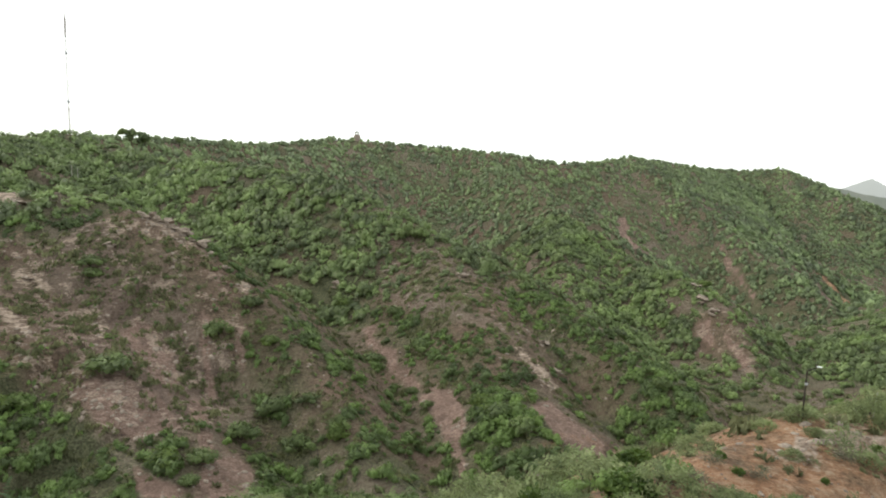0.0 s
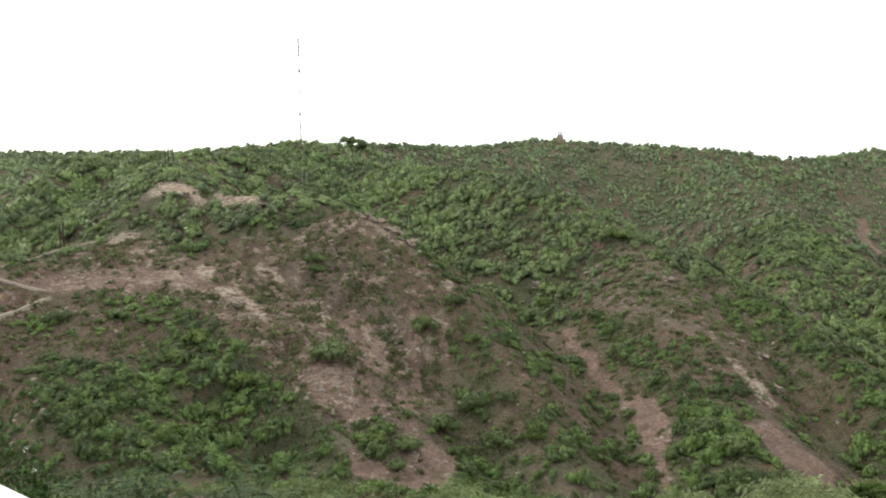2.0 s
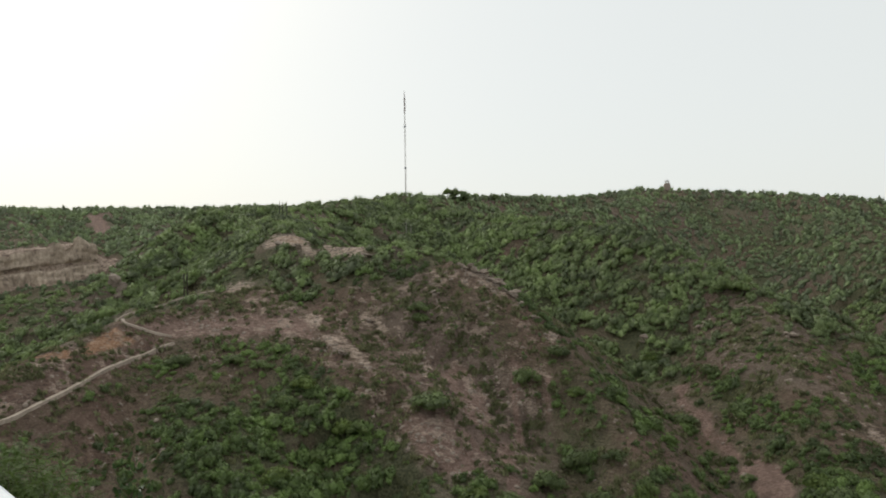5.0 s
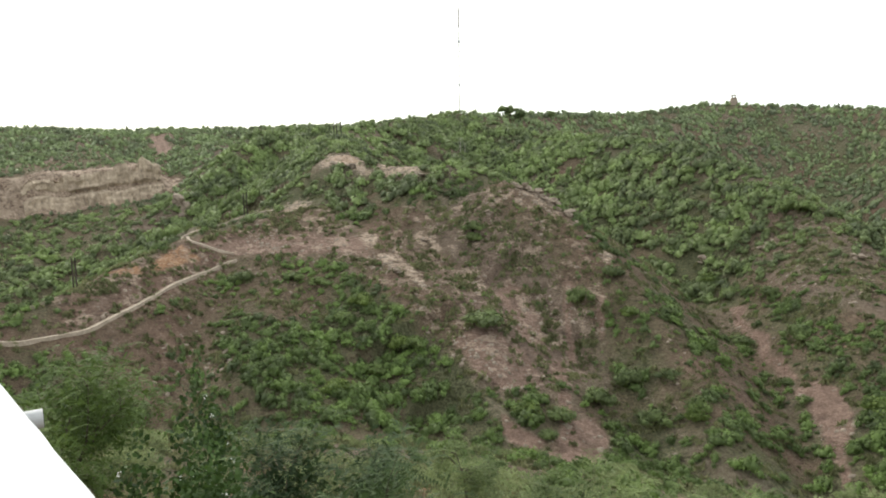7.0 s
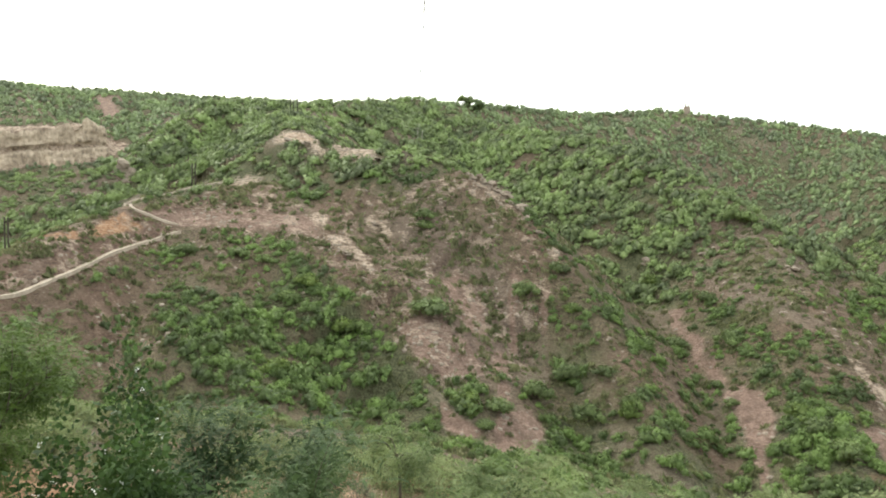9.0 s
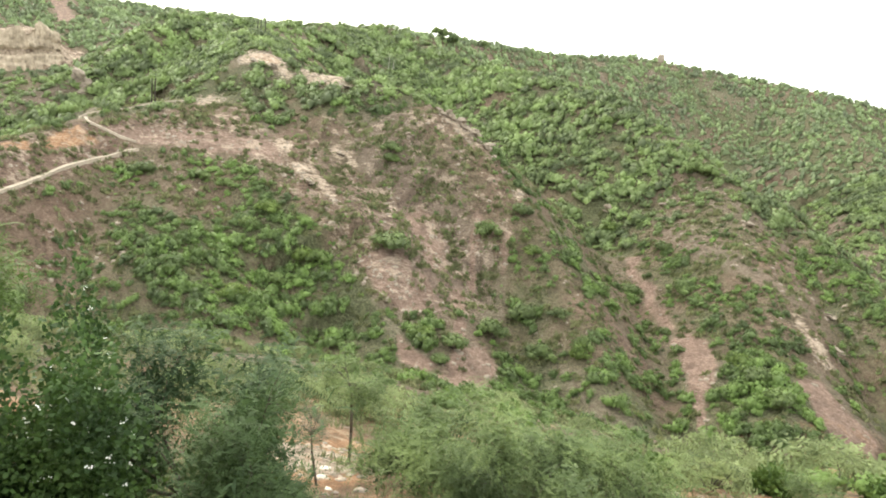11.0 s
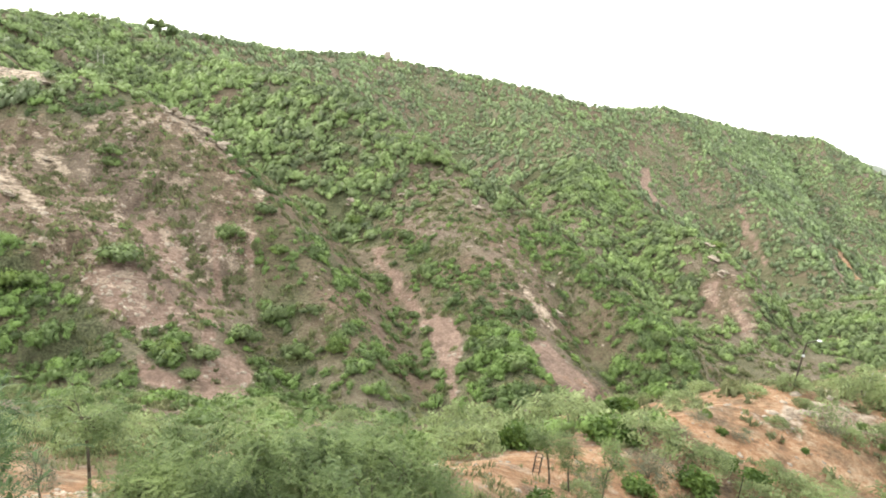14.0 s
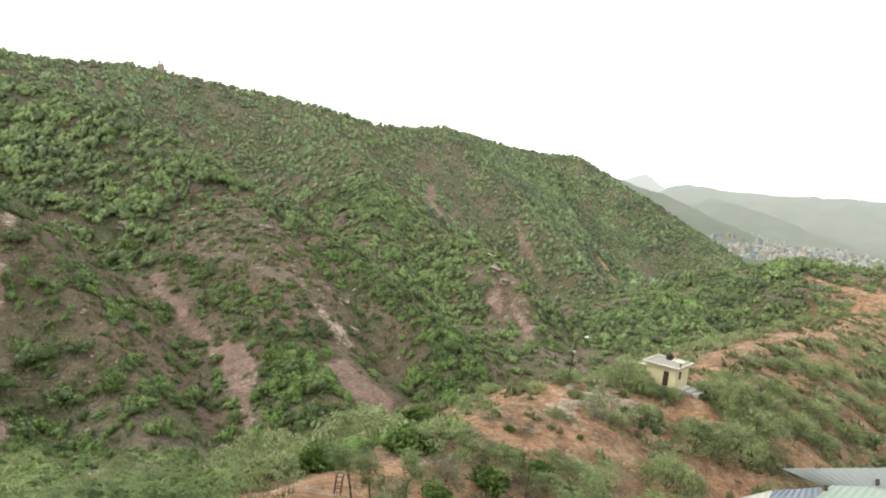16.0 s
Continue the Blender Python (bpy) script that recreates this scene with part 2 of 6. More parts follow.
def distance_material():
    """Far hills seen through dusty air: a backdrop that glows pale, more so the farther off it lies."""
    m, t, b = material("far_hazy_hills", 1.0)
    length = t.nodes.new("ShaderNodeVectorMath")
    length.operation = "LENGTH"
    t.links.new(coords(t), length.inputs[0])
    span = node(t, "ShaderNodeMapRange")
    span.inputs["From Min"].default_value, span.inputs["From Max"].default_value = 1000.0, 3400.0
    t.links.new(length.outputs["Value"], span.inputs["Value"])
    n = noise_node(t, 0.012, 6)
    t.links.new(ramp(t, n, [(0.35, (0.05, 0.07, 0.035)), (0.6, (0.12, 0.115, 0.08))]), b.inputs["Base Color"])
    # the haze is put in as emission, paler with distance from the origin
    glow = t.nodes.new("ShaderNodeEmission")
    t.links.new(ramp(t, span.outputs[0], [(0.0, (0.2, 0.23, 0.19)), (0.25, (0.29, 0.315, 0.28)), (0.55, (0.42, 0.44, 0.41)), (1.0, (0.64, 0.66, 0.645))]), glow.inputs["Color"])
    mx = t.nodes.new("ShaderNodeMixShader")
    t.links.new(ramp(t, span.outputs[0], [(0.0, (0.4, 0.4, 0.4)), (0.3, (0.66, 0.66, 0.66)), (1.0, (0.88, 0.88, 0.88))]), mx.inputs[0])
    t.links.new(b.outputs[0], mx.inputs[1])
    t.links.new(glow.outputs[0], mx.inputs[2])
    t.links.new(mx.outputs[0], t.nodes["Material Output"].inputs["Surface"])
    return m


DISTANCE = distance_material()

# ---------------------------------------------------------------- the lie of the land
# Crest lines of the hills (x, y, z), the fall on their left and right side, and the roundness of the crest.
# The eye is the origin, so all ground lies below or beyond it.
RIDGES = {}
RIDGES["spur_path"] = ([(-185.6, 74.6, -42.9), (-189, 96.1, -33.5), (-191.4, 118.2, -28.7), (-198.2, 160.4, -18), (-199.3, 193.8, -11.3), (-198.2, 211.7, -8.6), (-195.3, 234.3, 9.6), (-193.7, 248.4, 13.9), (-238.9, 301.9, 28.3), (-258.8, 355.9, 39.6), (-227.6, 422.6, 48.9)], 0.62, 0.55, 6)
RIDGES["left_flank"] = ([(-258.8, 355.9, 36.0), (-297.0, 338.3, 37.4), (-310.3, 312.1, 33.4), (-310.3, 286.2, 18.7), (-308.1, 258.4, -1.1), (-308.3, 229.1, -14.6), (-307.9, 201.6, -27.3), (-304.8, 176.1, -36.6), (-300.9, 147.2, -46.8)], 0.6, 0.62, 7)
RIDGES["rib_rock"] = ([(-193.7, 248.4, 13.9), (-163.7, 249, 8.6), (-130.9, 247.5, 8.1), (-98.6, 238.4, -2.2), (-80, 229.5, -11.3), (-64.8, 219.6, -22.3), (-48.5, 206.4, -34.3), (-33.5, 189.1, -46.3), (-22, 170.6, -54.9), (-13.6, 151.4, -60.3)], 0.7, 0.75, 8)
RIDGES["face"] = ([(-182.9, 218.6, -5.3), (-135, 204.4, -19.3), (-93.1, 188.2, -34.7), (-68.8, 166.3, -51.4), (-53.8, 140, -60.9)], 0.6, 0.6, 25)
RIDGES["face_left"] = ([(-199.2, 209.4, -8.5), (-165.3, 167.1, -28.7), (-129.9, 138.6, -45.7), (-100.9, 117.6, -59.3)], 0.5, 0.5, 25)
RIDGES["spur_green"] = ([(-227.6, 422.6, 48.9), (-160, 409.9, 30.5), (-110.5, 389.6, 24.8), (-64.4, 364.4, 17.9), (-37.8, 339.9, 6.5), (-14.4, 317.7, -4.8), (3.7, 298, -14.7), (28, 270.6, -27.4), (42.3, 248.4, -34.8), (54.1, 227.7, -42.8), (64.7, 206.1, -49.9), (69.9, 183.1, -57.2)], 0.68, 0.8, 4)
RIDGES["spur_green_face"] = ([(3.7, 298, -14.7), (14.3, 234.6, -37.8), (19.8, 194, -51.3), (22.8, 158.4, -57.1)], 0.65, 0.65, 14)
RIDGES["tower_ridge"] = ([(-227.6, 422.6, 48.9), (-205.6, 477.6, 51.1), (-198.7, 544.9, 56.8), (-150.2, 622.1, 60.1), (-102, 641.9, 66.5), (-74.9, 645.7, 65.4), (-17.6, 649.8, 59.1), (25.4, 649.5, 55.2), (68, 646.4, 49.6), (114.2, 650, 40.6), (175.4, 677.7, 43.1), (218, 696.7, 40.9)], 0.55, 0.68, 8)
RIDGES["tower_spur"] = ([(-102, 641.9, 66.5), (-102.2, 581.1, 48), (-128.7, 514.1, 38.9)], 0.7, 0.75, 5)
RIDGES["mid_rib"] = ([(25.4, 649.5, 55.2), (52, 587.7, 34.1), (76.8, 524.4, 14.9), (86.6, 482.3, -0.5), (81.1, 432.5, -24.2), (72.7, 388.2, -44.7)], 0.6, 0.75, 6)
RIDGES["nose"] = ([(39.7, 638.8, 36), (74, 575.3, 15.8), (103.9, 499.3, -7.1), (113.1, 440.7, -31.1), (125.6, 400.8, -38.3), (139.6, 366.3, -42.4), (145.4, 338.1, -54.2), (147.4, 311.9, -69.9), (147.6, 292.9, -79.4)], 0.65, 0.85, 5)
RIDGES["hump_spur"] = ([(176.3, 698.1, 47.5), (211, 646.4, 31.1), (226.4, 598.6, 0.5), (243.2, 537.5, -29.9), (257.4, 474.7, -58.8), (260, 415.3, -79.7), (260.7, 379, -91)], 0.65, 0.8, 6)
RIDGES["peak_ridge"] = ([(198.8, 712.8, 50), (262.5, 808.5, 51.7), (346, 884.7, 46.7), (410, 912.1, 43.9), (452.3, 891.9, 44.1), (469.3, 848.9, 24.9), (483.8, 794.3, 2.2), (495.3, 727.4, -29.7), (505, 658.7, -53.9), (502.9, 596.2, -68.9)], 1.0, 0.6, 8)
RIDGES["peak_rib"] = ([(452.3, 891.9, 44.1), (410.6, 744.2, -29.2), (382.2, 621.9, -68.8), (360.3, 504.6, -92.8)], 0.5, 0.5, 10)
RIDGES["plateau"] = ([(-737, 185.5, 42.7), (-680.1, 291.6, 52.7), (-636.1, 337.3, 54.2), (-558.8, 421.6, 56), (-499.2, 490.7, 58.4), (-460.5, 592, 65.9)], 0.3, 0.33, 30)
RIDGES["green_rise"] = ([(255.8, 333.1, -56.5), (297.6, 337.5, -40), (330.8, 333.9, -30.5), (354, 324.2, -31), (387.8, 282.9, -30.5)], 0.3, 0.35, 20)
RIDGES["own_ridge"] = ([(46.2, 84.1, -28.4), (50.7, 83.9, -29.2), (64.7, 86.5, -28.2), (82, 100.9, -29.8), (103.9, 115, -28.9), (131.7, 129.9, -29.2), (192.9, 174.3, -33.8), (257, 207, -38.4), (352.1, 228.9, -36.3)], 0.55, 0.5, 5)

RIDGES["own_spur"] = ([(-20, -45, 1), (0, -6, -4.6), (-3, 10, -8.2), (-5, 22, -14), (1, 38, -21), (9, 54, -26.8), (28, 70, -27.6), (46, 84, -27.6)], 0.62, 0.5, 5)
RIDGES["own_shoulder"] = ([(0, -6, -4.6), (-14, -1, -10.5), (-40, 0, -27), (-90, -5, -50)], 0.6, 0.5, 4)
RIDGES["hill_behind"] = ([(-140, -160, 12), (-20, -60, 8), (60, -110, 14), (220, -90, 10)], 0.4, 0.4, 30)


def lattice(ix, iy, seed):
    h = (ix * 374761393 + iy * 668265263 + seed * 974634541) & 0x7FFFFFFF
    h = ((h ^ (h >> 13)) * 1274126177) & 0x7FFFFFFF
    return ((h ^ (h >> 16)) & 0xFFFF) / 65535.0


def value_noise(x, y, seed=0):
    x, y = np.asarray(x, float), np.asarray(y, float)
    ix, iy = np.floor(x).astype(np.int64), np.floor(y).astype(np.int64)
    u, v = x - ix, y - iy
    u, v = u * u * (3 - 2 * u), v * v * (3 - 2 * v)
    a, b = lattice(ix, iy, seed), lattice(ix + 1, iy, seed)
    c, d = lattice(ix, iy + 1, seed), lattice(ix + 1, iy + 1, seed)
    return (a + (b - a) * u) * (1 - v) + (c + (d - c) * u) * v


def fbm(x, y, octaves, seed=0):
    total, amp, weight = 0.0, 1.0, 0.0
    for k in range(octaves):
        total = total + amp * (value_noise(x * 2 ** k + 17.3 * k, y * 2 ** k - 9.1 * k, seed + k) - 0.5)
        weight, amp = weight + amp, amp * 0.5
    return total / weight * 2


def ridge_height(x, y, crest, fall_left, fall_right, roundness):
    best = np.full(x.shape, 1e18)
    height, off = np.zeros(x.shape), np.zeros(x.shape)
    for (ax, ay, az), (bx, by, bz) in zip(crest[:-1], crest[1:]):
        dx, dy = bx - ax, by - ay
        s = np.clip(((x - ax) * dx + (y - ay) * dy) / (dx * dx + dy * dy), 0, 1)
        ex, ey = x - ax - s * dx, y - ay - s * dy
        d2 = ex * ex + ey * ey
        near = d2 < best
        side = (dx * ey - dy * ex) / (np.hypot(dx, dy) * np.sqrt(d2) + 1e-6)
        fall = 0.5 * (fall_left + fall_right) + 0.5 * (fall_left - fall_right) * side
        d = np.sqrt(d2)
        height = np.where(near, az + s * (bz - az) - fall * (np.sqrt(d2 + roundness ** 2) - roundness), height)
        off, best = np.where(near, d, off), np.where(near, d2, best)
    return height, off


def runnels(x, y):
    """Ribs and runnels down the far slopes' line of fall: -1 in a runnel, 1 on a rib."""
    down, over = 0.68 * x - 0.73 * y, 0.73 * x + 0.68 * y
    over = over + 9 * fbm(x / 45, y / 45, 2, 70)
    return np.clip(1.6 * fbm(over / 13, down / 95, 3, 72), -1, 1)


def height(x, y):
    """The ground's height at places x, y (arrays)."""
    x, y = np.asarray(x, float), np.asarray(y, float)
    z = np.clip(-66 - 0.055 * (x + 60), -92, -58) + 3 * fbm(x / 90, y / 90, 2, 40)
    away = np.full(x.shape, 1e9)
    for crest, left, right, roundness in RIDGES.values():
        h, off = ridge_height(x, y, crest, left, right, roundness)
        k = 3.0
        blend = np.clip(0.5 + 0.5 * (h - z) / k, 0, 1)
        z = z * (1 - blend) + h * blend + k * blend * (1 - blend)
        away = np.minimum(away, off)
    r = np.hypot(x, y)
    far = np.clip((r - 110) / 80, 0, 1)
    rough = 1 - np.exp(-away / 22)
    gullies = np.abs(fbm(x / 34, y / 34, 2, 3)) * 2 - 0.7
    z = z + 1.5 * far * rough * runnels(x, y)
    z = z + far * rough * (1.7 * gullies + 3.0 * fbm(x / 60, y / 60, 2, 5))
    z = z + (0.6 + 0.15 * far) * fbm(x / 9, y / 9, 3, 9) + 0.3 * np.clip((r - 25) / 30, 0, 1) * fbm(x / 2.6, y / 2.6, 2, 15)
    # the quarried cliff band across the plateau's slope
    (ax, ay), (bx, by) = CLIFF_FOOT
    size = math.hypot(bx - ax, by - ay)
    along = ((x - ax) * (bx - ax) + (y - ay) * (by - ay)) / size ** 2
    across = ((x - ax) * (by - ay) - (y - ay) * (bx - ax)) / size * CLIFF_SIDE + 9 * fbm(x / 30, y / 30, 3, 61)
    cut = np.clip((along + 0.25) * 4, 0, 1) * np.clip((1.08 - along) * 5, 0, 1)
    step = np.clip(across / 7 + 0.5, 0, 1)
    z = z + CLIFF_HIGH * cut * (step * np.exp(-np.maximum(across, 0) / 90) - 0.55 * (1 - step) * np.exp(np.minimum(across, 0) / 30))
    return z


CLIFF_FOOT, CLIFF_SIDE, CLIFF_HIGH = ((-438.6, 229.0), (-414.2, 321.2)), -1, 15.0

# ==== ground mesh
def strip(x, y, line, width, soft=0.35):
    """How far the places x, y lie inside a band along a line (1 inside, 0 outside)."""
    best = np.full(np.shape(x), 1e9)
    for (ax, ay), (bx, by) in zip(line[:-1], line[1:]):
        dx, dy = bx - ax, by - ay
        s = np.clip(((x - ax) * dx + (y - ay) * dy) / (dx * dx + dy * dy + 1e-9), 0, 1)
        best = np.minimum(best, np.hypot(x - ax - s * dx, y - ay - s * dy))
    return np.clip((1 - best / width) / soft + 0.5, 0, 1)


SCREE, ROCK, ORANGE, SPARSE, THIN, DENSE = [], [], [], [], [], []
SCREE.append(([(-48.2, 153.4), (-41.2, 120.7)], 4.5))
SCREE.append(([(-515.1, 399.5), (-473.5, 374.4)], 6))
SCREE.append(([(-439.6, 496.2), (-416.3, 454.8)], 6))
SCREE.append(([(92.5, 89.5), (89.4, 82.5)], 1.5))
SCREE.append(([(126.2, 107.9), (121.2, 97.6)], 1.5))
ROCK.append(([(-372.9, 301.4), (-368.1, 306.4)], 7))
ROCK.append(([(42.8, 77.4), (41, 73.6)], 1.2))
ROCK.append(([(37.4, 75.3), (39.2, 74.1)], 1))
ROCK.append(([(84.2, 145.5), (52.7, 85.1)], 1.6))
ROCK.append(([(-15.8, 25.2), (-12.7, 24)], 1.8))
ROCK.append(([(-315.8, 160.9), (-326.4, 182.2)], 5))
ROCK.append(([(47.3, 77.9), (54.8, 80)], 2.5))
ROCK.append(([(-440, 222), (-428, 270), (-413, 326)], 3.5))
ROCK.append(([(49.8, 82.6), (50.8, 79.6)], 1.2))
ORANGE.append(([(-427.5, 482.2), (-427, 482.2)], 8))
ORANGE.append(([(-0.3, 61.3), (5.4, 53.7), (11.4, 55.7), (19.6, 58.8)], 4))
ORANGE.append(([(11.4, 55.7), (15, 53.3)], 3))
ORANGE.append(([(33.2, 89.7), (36.3, 82.8), (43.7, 81.2)], 2))
ORANGE.append(([(26.5, 71.1), (31.4, 67.5), (42.6, 69)], 2.5))
ORANGE.append(([(55.9, 74.4), (61.6, 78.9), (64.8, 82)], 2))
ORANGE.append(([(83.1, 103.8), (104.5, 115.7), (136.1, 129.2), (185.2, 164.8)], 2))
ORANGE.append(([(-17.8, 26.3), (-13.3, 22.3), (-15.3, 30.2)], 2))
ORANGE.append(([(33.9, 81), (35.1, 72.9)], 2.5))
ORANGE.append(([(330.5, 578.2), (330.3, 542.2)], 4))
ORANGE.append(([(315.5, 312.3), (319.2, 288.7), (326, 275.5)], 2))
SPARSE.append(([(86, 104.5), (120.7, 121.9), (174.5, 156.9)], 6))
SPARSE.append(([(0.2, 62), (11.3, 55.2), (19.5, 58.3)], 7))
THIN.append(([(35.9, 72.8), (48.6, 77.2)], 16))
THIN.append(([(-458.3, 298.3), (-432.6, 245.8)], 40))
DENSE.append(([(287.7, 583.3), (342.7, 552.8), (215.8, 315.9)], 45))
DENSE.append(([(467.1, 810.4), (469.3, 707.8)], 40))
ROCK.append(([(-438.6, 229.0), (-414.2, 321.2)], 14))
SPARSE.append(([(-438.6, 229.0), (-414.2, 321.2)], 16))



# outlines of bare, thin and thick ground on the far hill
SPARSE.append(([(-196, 164), (-196, 188), (-190, 206), (-175, 215), (-155, 204), (-146, 220), (-126, 220), (-118, 229), (-110, 242), (-97, 237), (-80, 229), (-71, 223), (-63, 214), (-56, 202), (-57, 189), (-56, 174), (-62, 163), (-70, 158), (-81, 157), (-91, 164), (-100, 168), (-109, 171), (-125, 176), (-143, 182), (-167, 178), (-182, 170)], None))
SPARSE.append(([(-194, 112), (-248, 164), (-194, 144), (-196, 162), (-182, 170), (-177, 162), (-175, 143), (-173, 122), (-177, 103)], None))
THIN.append(([(-172, 100), (-169, 120), (-171, 141), (-171, 156), (-162, 151), (-160, 140), (-143, 130), (-125, 119), (-137, 111), (-152, 102)], None))
THIN.append(([(-178, 165), (-165, 176), (-144, 177), (-132, 173), (-137, 163), (-142, 149), (-158, 149)], None))
DENSE.append(([(-139, 141), (-133, 163), (-122, 172), (-107, 168), (-97, 163), (-86, 157), (-78, 155), (-71, 148), (-68, 138), (-79, 104), (-115, 121), (-131, 127)], None))
DENSE.append(([(-172, 212), (-178, 228), (-161, 226), (-153, 234), (-138, 233), (-123, 233), (-117, 227), (-126, 220), (-146, 220), (-152, 210), (-159, 203)], None))
DENSE.append(([(-295, 228), (-305, 254), (-311, 287), (-308, 315), (-272, 347), (-227, 271), (-224, 239), (-232, 237), (-264, 232)], None))
DENSE.append(([(-298, 200), (-293, 224), (-229, 187), (-197, 146)], None))
THIN.append(([(-375, 223), (-412, 275), (-398, 305), (-303, 241), (-296, 220), (-304, 199), (-347, 209)], None))
DENSE.append(([(-246, 358), (-219, 413), (-158, 404), (-108, 383), (-86, 372), (-116, 366), (-143, 366), (-168, 366), (-188, 355), (-212, 319)], None))
DENSE.append(([(-128, 351), (-109, 365), (-86, 368), (-63, 359), (-40, 339), (-45, 329), (-29, 319), (-13, 312), (-25, 305), (-32, 307), (-22, 276), (-36, 279), (-48, 261), (-67, 296), (-88, 315), (-106, 329)], None))
THIN.append(([(-64, 217), (-52, 214), (-38, 199), (-25, 191), (-14, 186), (-3, 177), (-14, 169), (-22, 160), (-32, 159), (-45, 167), (-51, 173), (-55, 189), (-55, 201)], None))
THIN.append(([(-35, 257), (-21, 257), (-9, 229), (4, 212), (8, 196), (7, 171), (-0, 174), (-5, 197), (-18, 223), (-31, 243)], None))
DENSE.append(([(-70, 155), (-65, 159), (-56, 160), (-52, 154), (-58, 146), (-66, 148)], None))
DENSE.append(([(-46, 162), (-41, 170), (-30, 159), (-26, 150), (-31, 111), (-44, 148)], None))
DENSE.append(([(-25, 158), (-16, 170), (-10, 169), (-1, 170), (2, 159), (-18, 117)], None))
DENSE.append(([(-53, 182), (-48, 188), (-41, 185), (-40, 178), (-46, 178)], None))
DENSE.append(([(-62.2, 242.9), (-50.6, 229.4), (-37.0, 204.2), (-31.4, 200.5), (-23.1, 192.7), (-13.8, 190.3), (-3.1, 182.2)], 2.6))
DENSE.append(([(-75.0, 226.3), (-62.8, 219.9), (-53.4, 220.8)], 2.2))
DENSE.append(([(4, 194), (9, 192), (16, 181), (21, 166), (15, 166), (8, 170)], None))
THIN.append(([(-24, 304), (-9, 307), (2, 297), (12, 281), (20, 260), (28, 244), (24, 196), (15, 207), (4, 224), (-8, 246), (-20, 280)], None))
THIN.append(([(-26, 276), (-18, 278), (-1, 279), (12, 278), (28, 264), (41, 241), (52, 218), (58, 198), (53, 197), (44, 210), (31, 195), (21, 198), (7, 203), (-6, 222), (-21, 255)], None))
DENSE.append(([(7, 194), (17, 188), (24, 181), (27, 160), (10, 161), (7, 176)], None))
DENSE.append(([(-25, 157), (-13, 167), (1, 167), (8, 160), (23, 150), (3, 154), (-22, 144)], None))
DENSE.append(([(-47, 162), (-38, 168), (-29, 158), (-28, 135), (-36, 126)], None))
DENSE.append(([(59, 202), (75, 215), (91, 205), (117, 230), (71, 178), (61, 190)], None))
DENSE.append(([(33, 181), (53, 197), (63, 182), (51, 187), (36, 171)], None))
DENSE.append(([(81, 384), (116, 409), (135, 379), (126, 358), (125, 328), (127, 301), (108, 309), (76, 260), (87, 359)], None))
DENSE.append(([(60, 489), (85, 475), (101, 453), (112, 423), (84, 403), (63, 434), (52, 471)], None))
SPARSE.append(([(132, 348), (145, 351), (148, 337), (148, 315), (144, 299), (138, 304), (136, 320), (131, 320), (127, 326)], None))
THIN.append(([(146, 625), (191, 656), (215, 602), (223, 550), (201, 546), (171, 532), (164, 578), (148, 591)], None))
THIN.append(([(-58, 625), (-23, 632), (4, 599), (16, 568), (-3, 565), (-29, 589)], None))
THIN.append(([(63, 542), (106, 604), (128, 575), (140, 559), (99, 458), (75, 490)], None))
THIN.append(([(232, 472), (253, 463), (271, 451), (224, 337), (198, 323), (202, 363)], None))
THIN.append(([(427, 834), (463, 806), (467, 743), (434, 693), (421, 745)], None))
THIN.append(([(379, 617), (467, 684), (476, 640), (322, 440), (369, 562)], None))
DENSE.append(([(177, 367), (189, 343), (192, 316), (179, 323), (159, 320)], None))
DENSE.append(([(322, 860), (387, 865), (423, 842), (390, 733), (285, 582), (275, 642)], None))
DENSE.append(([(10.1, 285.5), (26.0, 260.4), (37.0, 234.1), (43.2, 217.5)], 2.6))
DENSE.append(([(-14.5, 252.7), (-0.3, 218.5), (7.4, 196.3)], 2.4))
DENSE.append(([(-22.9, 175.9), (-13.3, 173.3), (-1.0, 170.7)], 3.0))
DENSE.append(([(-48.4, 217.4), (-35.3, 207.4), (-22.3, 192.3), (-8.0, 186.6)], 2.2))
SCREE.append(([(-93.6, 194.1), (-91.5, 201.5), (-83.1, 199.8), (-78.5, 194.6), (-72.6, 185.1), (-71.5, 177.9), (-74.4, 175.0), (-79.6, 182.5), (-85.2, 187.2)], None))
SCREE.append(([(-92.1, 167.7), (-88.4, 178.9), (-78.6, 174.8), (-68.2, 170.1), (-64.4, 164.1), (-73.4, 159.3), (-81.7, 159.2)], None))
SCREE.append(([(-66.0, 175.1), (-62.2, 182.0), (-59.2, 168.2), (-62.8, 167.0)], None))
SCREE.append(([(-70.2, 150.1), (-64.6, 148.9), (-54.0, 142.8), (-55.3, 137.5), (-62.6, 141.2)], None))
SCREE.append(([(-54.3, 150.9), (-49.1, 160.6), (-44.1, 148.2), (-37.3, 110.2), (-52.9, 140.1)], None))
SCREE.append(([(-71.5, 204.9), (-66.7, 194.0), (-61.2, 183.0)], 1.2))
SCREE.append(([(-30.6, 258.4), (-25.3, 255.4), (-17.8, 236.6), (-10.1, 217.3), (-5.1, 207.6), (-8.1, 203.4), (-14.1, 218.7), (-21.6, 235.0)], None))
SCREE.append(([(-5.1, 208.5), (4.1, 198.7), (6.6, 177.4), (4.6, 169.1), (0.7, 170.8), (-1.8, 186.4), (-5.6, 200.0)], None))
SCREE.append(([(2.6, 170.9), (4.4, 159.3)], 1.2))
SCREE.append(([(-195.4, 163.3), (-190.1, 177.2), (-170.6, 193.7), (-143.0, 197.8), (-134.5, 189.2), (-150.8, 185.5), (-168.9, 180.1), (-181.6, 171.7)], None))
